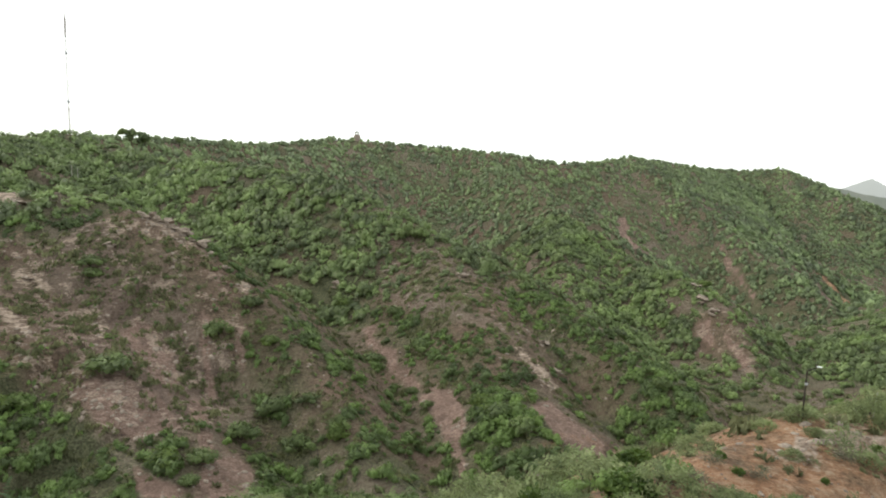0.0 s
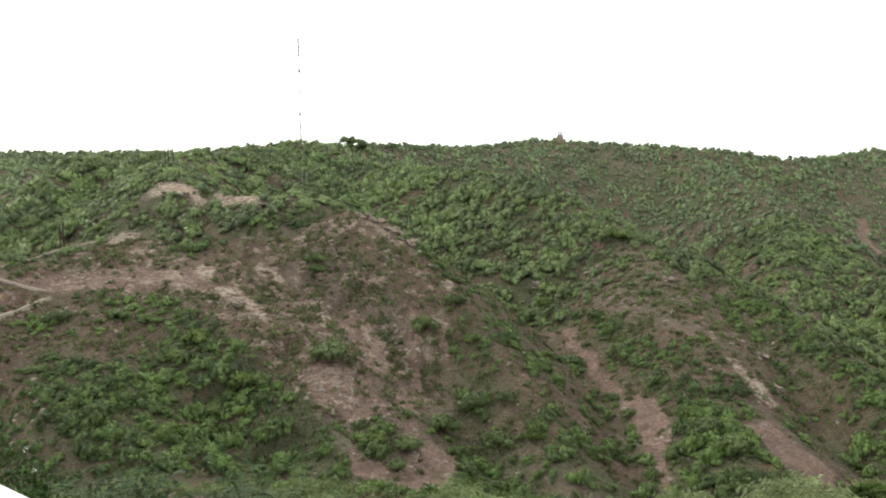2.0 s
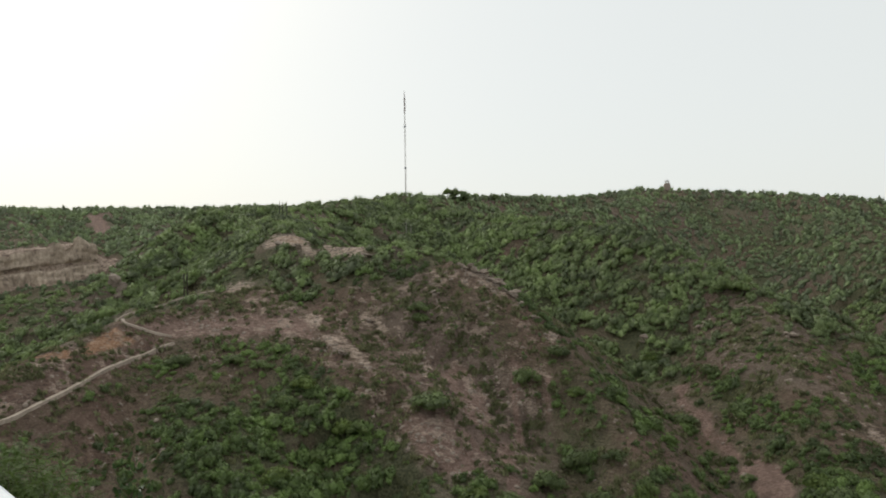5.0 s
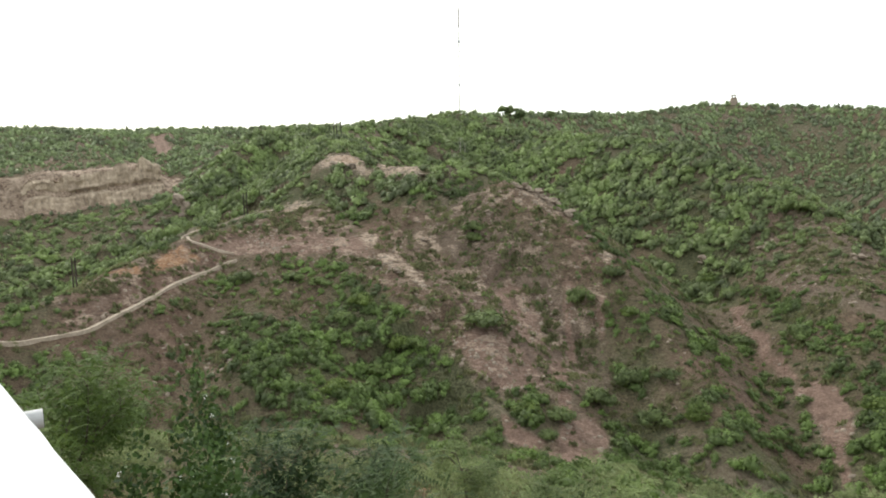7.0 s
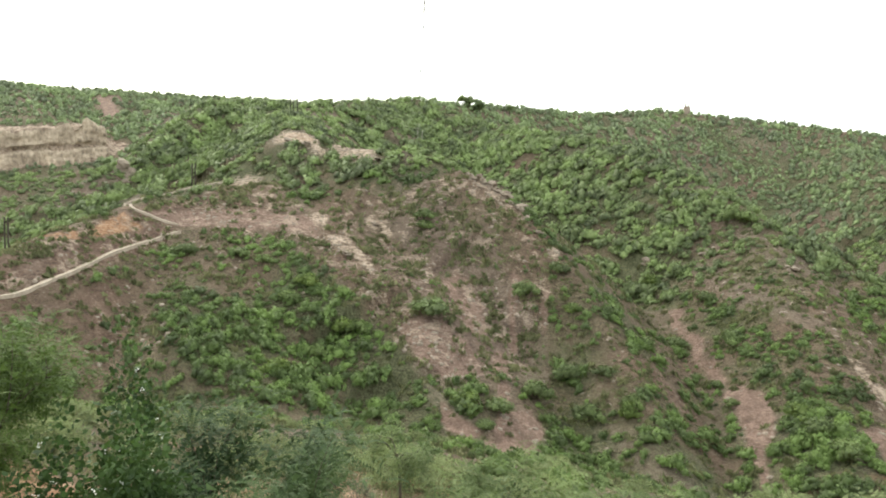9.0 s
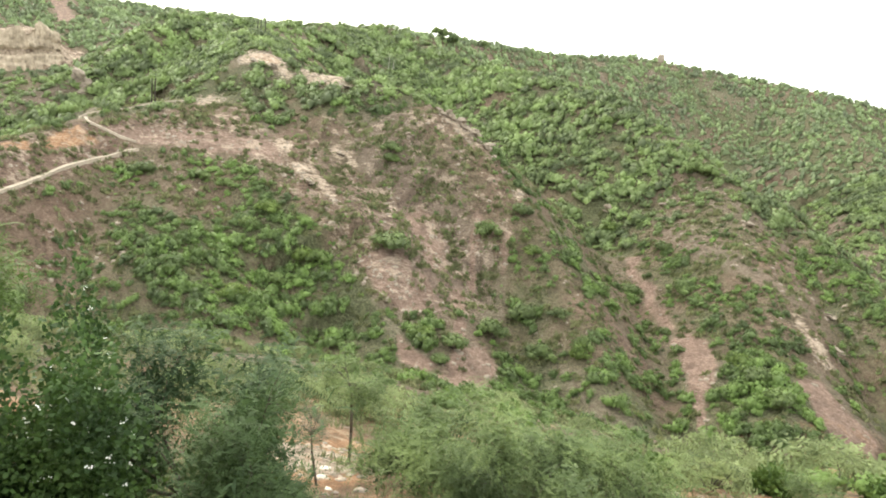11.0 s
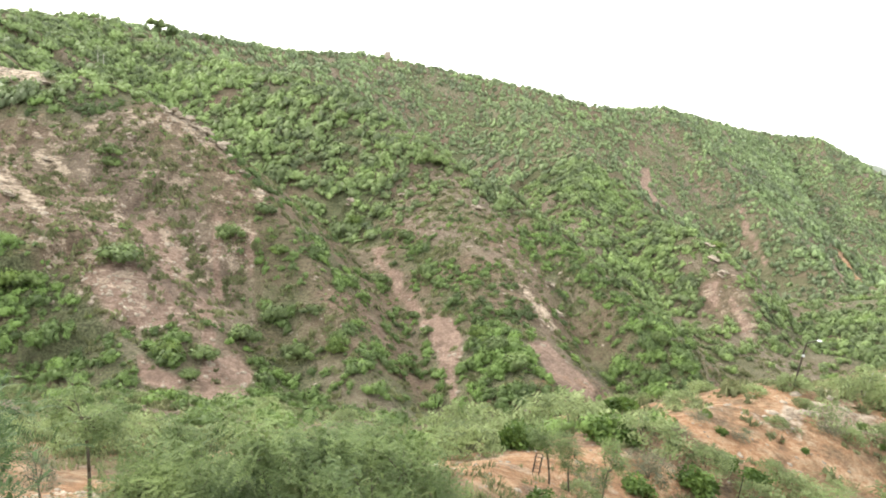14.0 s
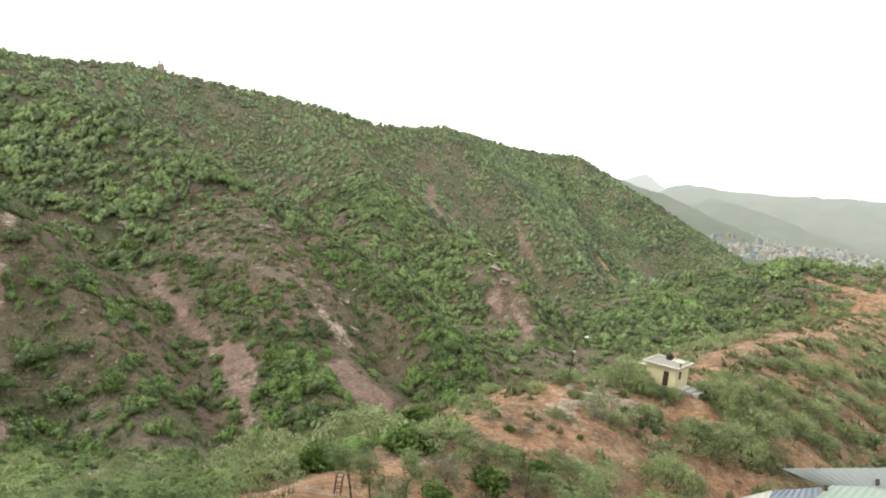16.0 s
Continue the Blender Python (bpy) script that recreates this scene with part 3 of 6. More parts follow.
SCREE.append(([(24.5, 180.9), (30.4, 189.7), (36.2, 180.0), (42.7, 173.7), (39.5, 165.3), (34.3, 161.7), (30.0, 161.6), (26.9, 170.8)], None))
SCREE.append(([(-5.0, 205.6), (4.0, 200.2), (6.7, 190.4), (3.9, 178.2), (6.1, 169.7), (2.2, 168.6), (-1.3, 183.1)], None))
SCREE.append(([(151.9, 579.6), (162.2, 589.6), (157.8, 558.6), (163.8, 523.4), (135.9, 458.1), (147.2, 535.2)], None))
SCREE.append(([(226.1, 549.5), (228.4, 539.3), (228.8, 510.7), (228.5, 477.6), (225.2, 489.2), (223.4, 519.9)], None))
SCREE.append(([(131.9, 343.4), (139.2, 341.7), (136.6, 326.8), (130.8, 324.4)], None))
SCREE.append(([(141.5, 330.1), (144.7, 318.1), (142.2, 302.2), (137.3, 306.7)], None))
SCREE.append(([(-32.1, 261.1), (-24.7, 252.9), (-18.4, 238.6), (-20.4, 236.1), (-27.3, 249.6)], None))
SCREE.append(([(-61.5, 202.6), (-59.1, 203.4), (-54.9, 189.1), (-56.6, 188.7)], None))
SCREE.append(([(-58.2, 164.2), (-50.9, 146.7)], 1.6))
ROCK.append(([(-132.9, 209.8), (-127.3, 211.2), (-119.2, 207.1), (-118.2, 203.1), (-124.5, 203.6)], None))
ROCK.append(([(-136.4, 193.2), (-129.3, 195.2), (-121.4, 190.7), (-116.3, 190.9), (-110.1, 182.2), (-113.9, 181.7), (-119.9, 186.0), (-129.8, 185.8)], None))
ROCK.append(([(-100.8, 196.9), (-97.6, 197.1), (-93.7, 187.9), (-95.7, 187.5)], None))
ROCK.append(([(-109.6, 243.8), (-101.8, 243.7), (-92.4, 240.7), (-80.2, 229.0), (-87.3, 229.6), (-97.3, 232.2)], None))
ROCK.append(([(-113.8, 232.6), (-108.5, 229.9), (-109.2, 225.2)], None))
ROCK.append(([(-213.7, 255.0), (-202.3, 257.4), (-184.0, 248.1), (-170.0, 239.9), (-174.9, 237.8), (-187.2, 238.2), (-190.7, 231.1)], None))
ROCK.append(([(-171.6, 243.5), (-209.0, 320.6), (-147.6, 243.7), (-143.3, 235.6), (-154.7, 237.5), (-164.2, 235.8)], None))
ROCK.append(([(-197.2, 210.7), (-189.6, 218.9), (-181.3, 212.7), (-186.7, 202.5)], None))
ROCK.append(([(-150.8, 198.1), (-146.3, 205.7), (-137.0, 194.3), (-141.5, 192.3)], None))
ROCK.append(([(-65.4, 221.7), (-60.7, 222.8), (-60.2, 214.5), (-63.5, 215.8)], None))
ROCK.append(([(23.6, 218.2), (27.5, 219.2), (37.7, 204.0), (32.0, 195.5)], None))
ROCK.append(([(176.6, 473.7), (145.3, 367.7), (144.0, 357.1), (136.4, 357.4)], None))
ORANGE.append(([(-189.0, 142.9), (-192.4, 150.8), (-193.5, 160.5), (-186.8, 159.4), (-185.1, 151.2), (-185.2, 140.9)], None))
ORANGE.append(([(-194.9, 129.0), (-194.0, 139.7), (-186.8, 138.2), (-188.3, 129.9)], None))
ORANGE.append(([(-206.3, 246.2), (-196.2, 249.7), (-182.2, 245.6), (-186.6, 237.4)], None))
SCREE.append(([(297.2, 538.4), (310.1, 548.7), (282.9, 475.0), (260.8, 445.3)], None))


DENSE.append(([(259, 332), (282, 338), (323, 336), (338, 317), (321, 310), (299, 316), (277, 311), (256, 317)], None))
DENSE.append(([(202, 304), (229, 310), (264, 308), (246, 293), (213, 294)], None))
THIN.append(([(329, 307), (345, 292), (321, 267), (299, 290), (298, 306)], None))
ORANGE.append(([(-17, 25), (-16, 26), (-13, 27), (-10, 22), (-11, 19), (-16, 24)], None))
ORANGE.append(([(-29, 17), (-24, 15.5)], 2))

ORANGE.append(([(-0.9, 63), (4.9, 61.5), (7.8, 57), (11, 55), (16, 54.5), (15.7, 52.5), (12, 49), (3.3, 40), (1.3, 42.6), (0, 52)], None))
PATH_LOWER = [(-191.6, 77.0), (-186.5, 85.8), (-178.2, 94.1), (-176.0, 100.9), (-173.3, 108.0), (-173.3, 115.8), (-175.7, 124.2), (-177.0, 134.4), (-178.8, 143.8), (-181.3, 154.5), (-180.2, 162.8), (-179.0, 168.6)]
PATH_BEND = [(-182.8, 171.4), (-185.9, 168.1), (-190.8, 165.2), (-195.3, 162.5), (-224.4, 183.7)]
PATH_UPPER = [(-224.4, 183.7), (-219.2, 192.8), (-209.6, 198.4), (-198.5, 202.6), (-193.0, 212.6), (-183.0, 214.6)]


def region(x, y, outline, soft):
    """How far the places x, y lie inside an outline (1 inside, 0 outside, softly between)."""
    best, inside = np.full(np.shape(x), 1e9), np.zeros(np.shape(x), bool)
    for (ax, ay), (bx, by) in zip(outline, outline[1:] + outline[:1]):
        dx, dy = bx - ax, by - ay
        s = np.clip(((x - ax) * dx + (y - ay) * dy) / (dx * dx + dy * dy + 1e-9), 0, 1)
        best = np.minimum(best, np.hypot(x - ax - s * dx, y - ay - s * dy))
        inside ^= ((ay > y) != (by > y)) & (x < dx * (y - ay) / (dy if abs(dy) > 1e-9 else 1e-9) + ax)
    return np.clip(0.5 + np.where(inside, best, -best) / soft, 0, 1)


def cover(x, y, bands):
    """How far the places lie in any of the bands (line, width) or outlines (points, None)."""
    x, y = np.asarray(x, float), np.asarray(y, float)
    c = np.zeros(np.shape(x))
    r = np.hypot(x, y)
    sway = np.clip(r / 90, 0.3, 4.5)
    x, y = x + sway * fbm(x / 8, y / 8, 3, 120), y + sway * fbm(x / 8, y / 8, 3, 140)
    for line, width in bands:
        reach = (width or 6) + 8
        lo_x, hi_x = min(p[0] for p in line) - reach, max(p[0] for p in line) + reach
        lo_y, hi_y = min(p[1] for p in line) - reach, max(p[1] for p in line) + reach
        near = (x > lo_x) & (x < hi_x) & (y > lo_y) & (y < hi_y)
        if near.any():
            px, py = x[near], y[near]
            c[near] = np.maximum(c[near], region(px, py, line, 2.0 if bands in (SCREE, ROCK, ORANGE) else 5.0) if width is None else strip(px, py, line, width))
    return c


def part_mesh(name, verts, faces, mat, smooth=False, outward=None):
    me = bpy.data.meshes.new(name)
    verts, faces = np.asarray(verts, np.float32), np.asarray(faces, np.int32)
    k = faces.shape[1]
    me.vertices.add(len(verts))
    me.vertices.foreach_set("co", verts.ravel())
    me.loops.add(faces.size)
    me.loops.foreach_set("vertex_index", faces.ravel())
    me.polygons.add(len(faces))
    me.polygons.foreach_set("loop_start", np.arange(0, faces.size, k, dtype=np.int32))
    me.polygons.foreach_set("loop_total", np.full(len(faces), k, np.int32))
    me.update(calc_edges=True)
    if smooth:
        me.polygons.foreach_set("use_smooth", np.ones(len(faces), bool))
    me.materials.append(mat)
    me.validate()
    if outward is not None:
        me.normals_split_custom_set_from_vertices(np.asarray(outward, np.float32))
    return me


def aspect(x, y):
    """The slope across the hills: above 0 where they face left, below 0 on the right-hand sides."""
    ex, ey = 9 * 0.73, 9 * 0.68
    return (height(x + ex, y + ey) - height(x - ex, y - ey)) / 18


def build_ground():
    turn = np.radians(np.concatenate([np.arange(-180, -60, 4.0), np.arange(-57, 70, 0.29), np.arange(76, 180, 4.0)]))
    dist = np.concatenate([[0.5, 1.5, 2.5], np.exp(np.arange(math.log(3.5), math.log(100), 0.0175)), np.exp(np.arange(math.log(100), math.log(1050), 0.0085)), np.exp(np.arange(math.log(1050), math.log(4700), 0.02))])
    a, r = np.meshgrid(turn, dist, indexing="xy")
    x, y = -np.sin(a) * r, np.cos(a) * r
    z = height(x, y)
    n, m = len(turn), len(dist)
    i = np.arange(m - 1)[:, None] * n
    j = np.arange(n)[None, :]
    k = (j + 1) % n
    faces = np.stack([i + j, i + k, i + n + k, i + n + j], -1).reshape(-1, 4)[:, ::-1]
    me = part_mesh("ground", np.stack([x, y, z], -1).reshape(-1, 3), faces, HILL, True)
    flat_x, flat_y = x.ravel(), y.ravel()
    grassy = np.clip(0.75 - 0.62 * cover(flat_x, flat_y, SPARSE) - 0.35 * cover(flat_x, flat_y, THIN) * (np.hypot(flat_x, flat_y) < 330) + 0.5 * cover(flat_x, flat_y, DENSE) + 0.7 * np.clip(aspect(flat_x, flat_y), -0.6, 0.4), 0, 1)
    # the near spur is of redder earth than the far hills
    own = [p[:2] for p in RIDGES["own_spur"][0][3:]] + [p[:2] for p in RIDGES["own_ridge"][0][2:]]
    ruddy = np.maximum(0.62 * strip(flat_x, flat_y, own, 34, 0.8), 0.8 * strip(flat_x, flat_y, own[6:], 75, 0.5))
    for key, value in (("grassy", grassy), ("streak", 0.5 + 0.5 * runnels(flat_x, flat_y)), ("stone", cover(flat_x, flat_y, SPARSE)), ("scree", cover(flat_x, flat_y, SCREE)), ("rock", cover(flat_x, flat_y, ROCK)), ("orange", np.maximum(cover(flat_x, flat_y, ORANGE), ruddy))):
        at = me.attributes.new(key, "FLOAT", "POINT")
        at.data.foreach_set("value", value.astype(np.float32))
    return tagged(new("ground", me), "stony brown hillsides with thin grass and scree", "ground", kind="structure")


build_ground()

# ---------------------------------------------------------------- far hills and valley floor beyond the town
FAR_RIDGES = {}
FAR_RIDGES["far_a"] = ([(750, 1525.6, 42.7), (858.4, 1467.4, 32.4), (938.9, 1417.2, 9.1), (964.7, 1338.6, -13.2), (1013.3, 1238.3, -49.2), (1042.8, 1146.8, -85)], 0.45, 0.5, 15)
FAR_RIDGES["far_b"] = ([(1583.1, 2895.5, -10.4), (1710.1, 2822.4, 67.7), (1782.7, 2777.1, 96.8), (1873.2, 2716.8, 28.9), (1920.7, 2304.5, -135.4)], 0.4, 0.4, 20)
FAR_RIDGES["far_c"] = ([(1397.4, 2073, 5.4), (1544.4, 2091.6, 45.3), (1634, 2022.4, 42.3), (1690.1, 1975.7, 43.6), (1807.1, 1869.4, 41.9), (1899.3, 1775.6, 49.6), (2001.5, 1659.5, 52.6), (2225.1, 1345, 139.6), (2383.9, 753.1, 179)], 0.35, 0.3, 25)
FAR_RIDGES["far_d"] = ([(1261.2, 1802.6, -34.8), (1348.4, 1738.4, 7.7), (1358.4, 1601.5, -8.8), (1377.8, 1449.7, -36.3)], 0.35, 0.35, 25)


def far_height(x, y):
    z = -86 + 5 * fbm(x / 300, y / 300, 3, 50)
    for crest, left, right, roundness in FAR_RIDGES.values():
        h, off = ridge_height(x, y, crest, left, right, roundness)
        h = h + np.minimum(off / 60, 1) * 30 * fbm(x / 150, y / 150, 4, 33) + 5 * fbm(x / 40, y / 40, 3, 35)
        z = np.maximum(z, h)
    return z


def build_backdrop():
    turn = np.radians(np.arange(-66, -20, 0.18))
    dist = np.exp(np.arange(math.log(1180), math.log(4500), 0.012))
    a, r = np.meshgrid(turn, dist, indexing="xy")
    x, y = -np.sin(a) * r, np.cos(a) * r
    ground = height(x, y) + 0.6
    z = ground + np.clip((r - 1180) / 130, 0, 1) * np.maximum(far_height(x, y) - ground, 0)
    n, m = len(turn), len(dist)
    i, j = np.arange(m - 1)[:, None] * n, np.arange(n - 1)[None, :]
    faces = np.stack([i + j, i + j + 1, i + n + j + 1, i + n + j], -1).reshape(-1, 4)[:, ::-1]
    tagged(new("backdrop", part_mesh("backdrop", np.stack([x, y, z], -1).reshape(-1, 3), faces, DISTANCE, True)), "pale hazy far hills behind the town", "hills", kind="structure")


build_backdrop()

# ---------------------------------------------------------------- scrub on the hills
RNG = np.random.default_rng(7)


def ico(level):
    bm = bmesh.new()
    bmesh.ops.create_icosphere(bm, subdivisions=level, radius=1)
    v = np.array([p.co[:] for p in bm.verts])
    f = np.array([[q.index for q in p.verts] for p in bm.faces])
    bm.free()
    return v, f


ICO = {1: ico(1), 2: ico(2)}


def crown(rng, lumps, level, cards, card_size, flat=0.8, core=0.7):
    """A crown of about unit radius standing on z = 0: rounded lumps under a coat of small leaf sprays.
    Gives points, faces and the outward direction at each point."""
    vs, fs, ns, count = [], [], [], 0
    centres = []
    for k in range(lumps):
        a, d = rng.uniform(0, 6.28), (0.0 if k == 0 else rng.uniform(0.3, 0.72))
        s = rng.uniform(0.26, 0.42) if k else 0.5
        c = np.array([math.cos(a) * d, math.sin(a) * d, (rng.uniform(0.22, 0.62) if k else 0.5) * flat])
        centres.append((c, s))
        v, f = ICO[level]
        n = v.copy()
        v = v * (s * (1 + rng.uniform(-0.16, 0.16, (len(v), 1)))) * (1, 1, 0.8) * core + c
        vs.append(v)
        ns.append(n)
        fs.append(f + count)
        count += len(v)
    size = np.array([s * s for _, s in centres])
    for k in range(cards):
        c, s = centres[rng.choice(len(centres), p=size / size.sum())]
        n = rng.normal(size=3)
        n[2] = abs(n[2]) * 1.1 - 0.35
        n /= np.linalg.norm(n)
        p = c + n * s * rng.uniform(0.62, 1.2) * (1, 1, 0.85)
        u = np.cross(n, rng.normal(size=3))
        u /= np.linalg.norm(u)
        w = np.cross(n, u) + n * rng.uniform(-0.9, 0.9)
        q = card_size * rng.uniform(0.6, 1.3)
        vs.append(np.array([p + u * q, p - u * q * 0.6 + w * q * 0.8, p - u * q * 0.6 - w * q * 0.8]))
        lean = n + rng.normal(0, 0.36, 3)
        ns.append(np.array([lean, lean, lean]))
        fs.append(np.array([[0, 1, 2]]) + count)
        count += 3
    v, n = np.concatenate(vs), np.concatenate(ns)
    v[:, 2] = np.maximum(v[:, 2], 0.0)
    return v, np.concatenate(fs), n / np.linalg.norm(n, axis=1)[:, None]


def scatter(kinds, x, y, size, rng, tall=0.95):
    """Many crowns, tufts or stones joined into one mesh's vertices and faces, with outward directions where the kinds have them."""
    z = height(x, y) - (0.1 + 0.14 * np.clip((np.hypot(x, y) - 300) / 300, 0, 1)) * size
    gx, gy = [np.clip(g, -0.8, 0.8) for g in ((height(x + 2, y) - height(x - 2, y)) / 4, (height(x, y + 2) - height(x, y - 2)) / 4)]
    tone = np.clip(rng.normal(0.5, 0.24, len(x)) + 0.5 * fbm(x / 25, y / 25, 2, 95), 0, 1)
    vs, fs, ns, count = [], [], [], 0
    for k in range(len(x)):
        v, f, *n = kinds[rng.integers(len(kinds))]
        a = rng.uniform(0, 6.28)
        c, s = math.cos(a), math.sin(a)
        w, h = rng.uniform(0.78, 1.2), tall * rng.uniform(0.75, 1.25)
        m = np.array([[c * w, s * w, 0], [-s, c, 0], [0, 0, h]])
        p = v @ m * size[k]
        p[:, 2] += 0.6 * (gx[k] * p[:, 0] + gy[k] * p[:, 1])          # the bush follows the slope
        vs.append(p + (x[k], y[k], z[k]))
        if n:
            ns.append(n[0] @ np.array([[c / w, s / w, 0], [-s, c, 0], [0, 0, 1 / h]]))
        fs.append(f + count)
        count += len(v)
    if ns:
        n = np.concatenate(ns)
        tones = np.repeat(tone, [len(v) for v in vs])
        return np.concatenate(vs), np.concatenate(fs), n / np.linalg.norm(n, axis=1)[:, None], tones
    return np.concatenate(vs), np.concatenate(fs)


def density(x, y):
    """How thickly scrub grows: 0 none, 1 a closed cover."""
    r = np.hypot(x, y)
    n = fbm(x / 17, y / 17, 3, 77)
    dense, thin, sparse = cover(x, y, DENSE), cover(x, y, THIN), cover(x, y, SPARSE)
    streak = runnels(x, y)
    afar = np.clip((r - 240) / 120, 0, 1)
    d = 0.6 + 0.34 * afar + 0.8 * n - 0.2 * streak
    d = d + thin * (0.2 + 0.4 * afar + 0.5 * n - 0.25 * streak - d)
    d = d + dense * (1 - 0.5 * thin) * (0.74 + 0.24 * afar + 1.0 * n * (1 - 0.6 * afar) - d)
    d = d + sparse * (1 - dense) * (0.16 + 0.3 * n - d)
    d = np.where(np.hypot(x + 75, y - 644) < 12, 0.0, d)          # cleared round the pavilion
    d = d + 0.4 * np.clip(aspect(x, y), -0.55, 0.35) * np.clip((r - 150) / 80, 0, 1) * (1 - dense)
    for name in ("spur_green", "tower_ridge", "nose", "hump_spur", "peak_ridge", "mid_rib"):      # thick along the crests
        d = d + 0.4 * strip(x, y, [p[:2] for p in RIDGES[name][0]], 10, 0.7)
    d = np.where(r < 110, d * 0.5, d) + 0.15 * np.clip((r - 450) / 100, 0, 1)
    d = np.where(strip(x, y, [p[:2] for p in RIDGES["own_ridge"][0][3:]], 55, 0.3) > 0.4, 0.05 * d, d)      # thorn shrubs grow there instead
    d = np.where((cover(x, y, ORANGE) > 0.3) | (np.hypot(x - 63, y - 87) < 9), 0.0, d)
    d = np.where((cover(x, y, SCREE) > 0.3) | (cover(x, y, ROCK) > 0.45), 0.0, d)
    for line in (PATH_LOWER, PATH_BEND, PATH_UPPER):
        d = np.where(strip(x, y, line, 4.5) > 0.5, 0.0, d)
    return np.clip(d, 0, 1)


def sow(count, near, far, turn_from, turn_to, rng, spread=1.0):
    """Places for bushes between two distances, more of them where the scrub is dense."""
    a = np.radians(rng.uniform(turn_from, turn_to, count))
    r = np.sqrt(rng.uniform(near ** 2, far ** 2, count))
    x, y = -np.sin(a) * r, np.cos(a) * r
    want = density(x, y) * spread
    nearer = height(x * 0.985, y * 0.985)
    want = np.where((height(x, y) - nearer) < 0.002 * r, want * 0.15, want)      # thinner on the lee sides
    keep = rng.uniform(0, 1, count) < want
    return x[keep], y[keep]


def hill_scrub():
    close = [crown(RNG, 5, 1, 170, 0.098, core=0.64) for _ in range(14)]
    middle = [crown(RNG, 4, 1, 64, 0.14) for _ in range(10)]
    distant = [crown(RNG, 1, 1, 12, 0.3, core=0.85) for _ in range(8)]
    for name, kinds, count, near, far, small, large in (
            ("scrub_near", close, 24000, 62, 265, 0.7, 3.4), ("scrub_middle", middle, 25000, 265, 480, 1.3, 5.2), ("scrub_far", distant, 105000, 480, 1080, 2.0, 5.2)):
        x, y = sow(count, near, far, -56, 70, RNG)
        size = (small + (large - small) * RNG.uniform(0, 1, len(x)) ** 2.0) * (1 + 0.35 * cover(x, y, DENSE)) * (1 - 0.6 * cover(x, y, SPARSE)) * (1 - 0.25 * cover(x, y, THIN))
        v, f, n, tones = scatter(kinds, x, y, size * 0.9, RNG, 1.12)
        # farther bands get the leaves with haze in their colour
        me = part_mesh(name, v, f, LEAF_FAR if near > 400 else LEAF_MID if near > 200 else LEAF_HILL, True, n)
        me.attributes.new("tone", "FLOAT", "POINT").data.foreach_set("value", tones.astype(np.float32))
        tagged(new(name, me), "rounded green scrub bushes over the stony hillside", "scrub", kind="stuff")


def low_scrub():
    """Knee-high tufts and dwarf shrubs between the bushes."""
    rng = np.random.default_rng(41)
    kinds = []
    for _ in range(8):
        vs = []
        for k in range(13):
            a, d = rng.uniform(0, 6.28), rng.uniform(0, 0.75)
            p = np.array([math.cos(a) * d, math.sin(a) * d, 0])
            w = rng.normal(size=3) * (0.3, 0.3, 0.1)
            vs.append([p - w, p + w, p + np.array([rng.normal(0, 0.25), rng.normal(0, 0.25), rng.uniform(0.4, 0.95)])])
        v = np.array(vs).reshape(-1, 3)
        kinds.append((v, np.arange(len(v)).reshape(-1, 3)))
    a, r = np.radians(rng.uniform(-54, 66, 110000)), np.sqrt(rng.uniform(60 ** 2, 330 ** 2, 110000))
    x, y = -np.sin(a) * r, np.cos(a) * r
    d = np.clip(0.42 + 0.8 * fbm(x / 6, y / 6, 3, 133), 0, 1) * (0.25 + 0.5 * cover(x, y, SPARSE) + 0.2 * cover(x, y, THIN))
    d = np.where((cover(x, y, SCREE) > 0.5) | (cover(x, y, ROCK) > 0.4) | (cover(x, y, ORANGE) > 0.6) | (np.hypot(x - 62, y - 86) < 8), d * 0.12, d)
    keep = rng.uniform(0, 1, len(x)) < d
    x, y = x[keep], y[keep]
    v, f = scatter(kinds, x, y, 0.45 + 1.5 * rng.uniform(0, 1, len(x)) ** 2, rng)
    tagged(new("low_scrub", part_mesh("low_scrub", v, f, LEAF_TUFT)), "knee-high dull green tufts between the bushes", "scrub", kind="stuff")


def near_grass():
    """Rank grass and weeds under the trees of the near spur."""
    rng = np.random.default_rng(43)
    kinds = []
    for _ in range(8):
        vs = []
        for k in range(22):
            a, d = rng.uniform(0, 6.28), rng.uniform(0, 1)
            p = np.array([math.cos(a) * d, math.sin(a) * d, 0])
            w = rng.normal(size=3) * (0.07, 0.07, 0.02)
            vs.append([p - w, p + w, p + np.array([rng.normal(0, 0.3), rng.normal(0, 0.3), rng.uniform(0.4, 1.1)])])
        v = np.array(vs).reshape(-1, 3)
        kinds.append((v, np.arange(len(v)).reshape(-1, 3)))
    a, r = np.radians(rng.uniform(-56, 70, 10000)), np.sqrt(rng.uniform(7 ** 2, 62 ** 2, 10000))
    x, y = -np.sin(a) * r, np.cos(a) * r
    d = np.clip(0.45 + 1.2 * fbm(x / 5, y / 5, 3, 135), 0, 1)
    d = np.where((cover(x, y, ROCK) > 0.4) | (cover(x, y, ORANGE) > 0.5), d * 0.1, d)
    keep = rng.uniform(0, 1, len(x)) < d
    x, y = x[keep], y[keep]
    v, f = scatter(kinds, x, y, rng.uniform(0.3, 0.75, len(x)), rng)
    tagged(new("grass", part_mesh("grass", v, f, LEAF_TUFT)), "rank dull green grass and weeds under the thorn trees", "grass", kind="stuff")


hill_scrub()
low_scrub()
near_grass()

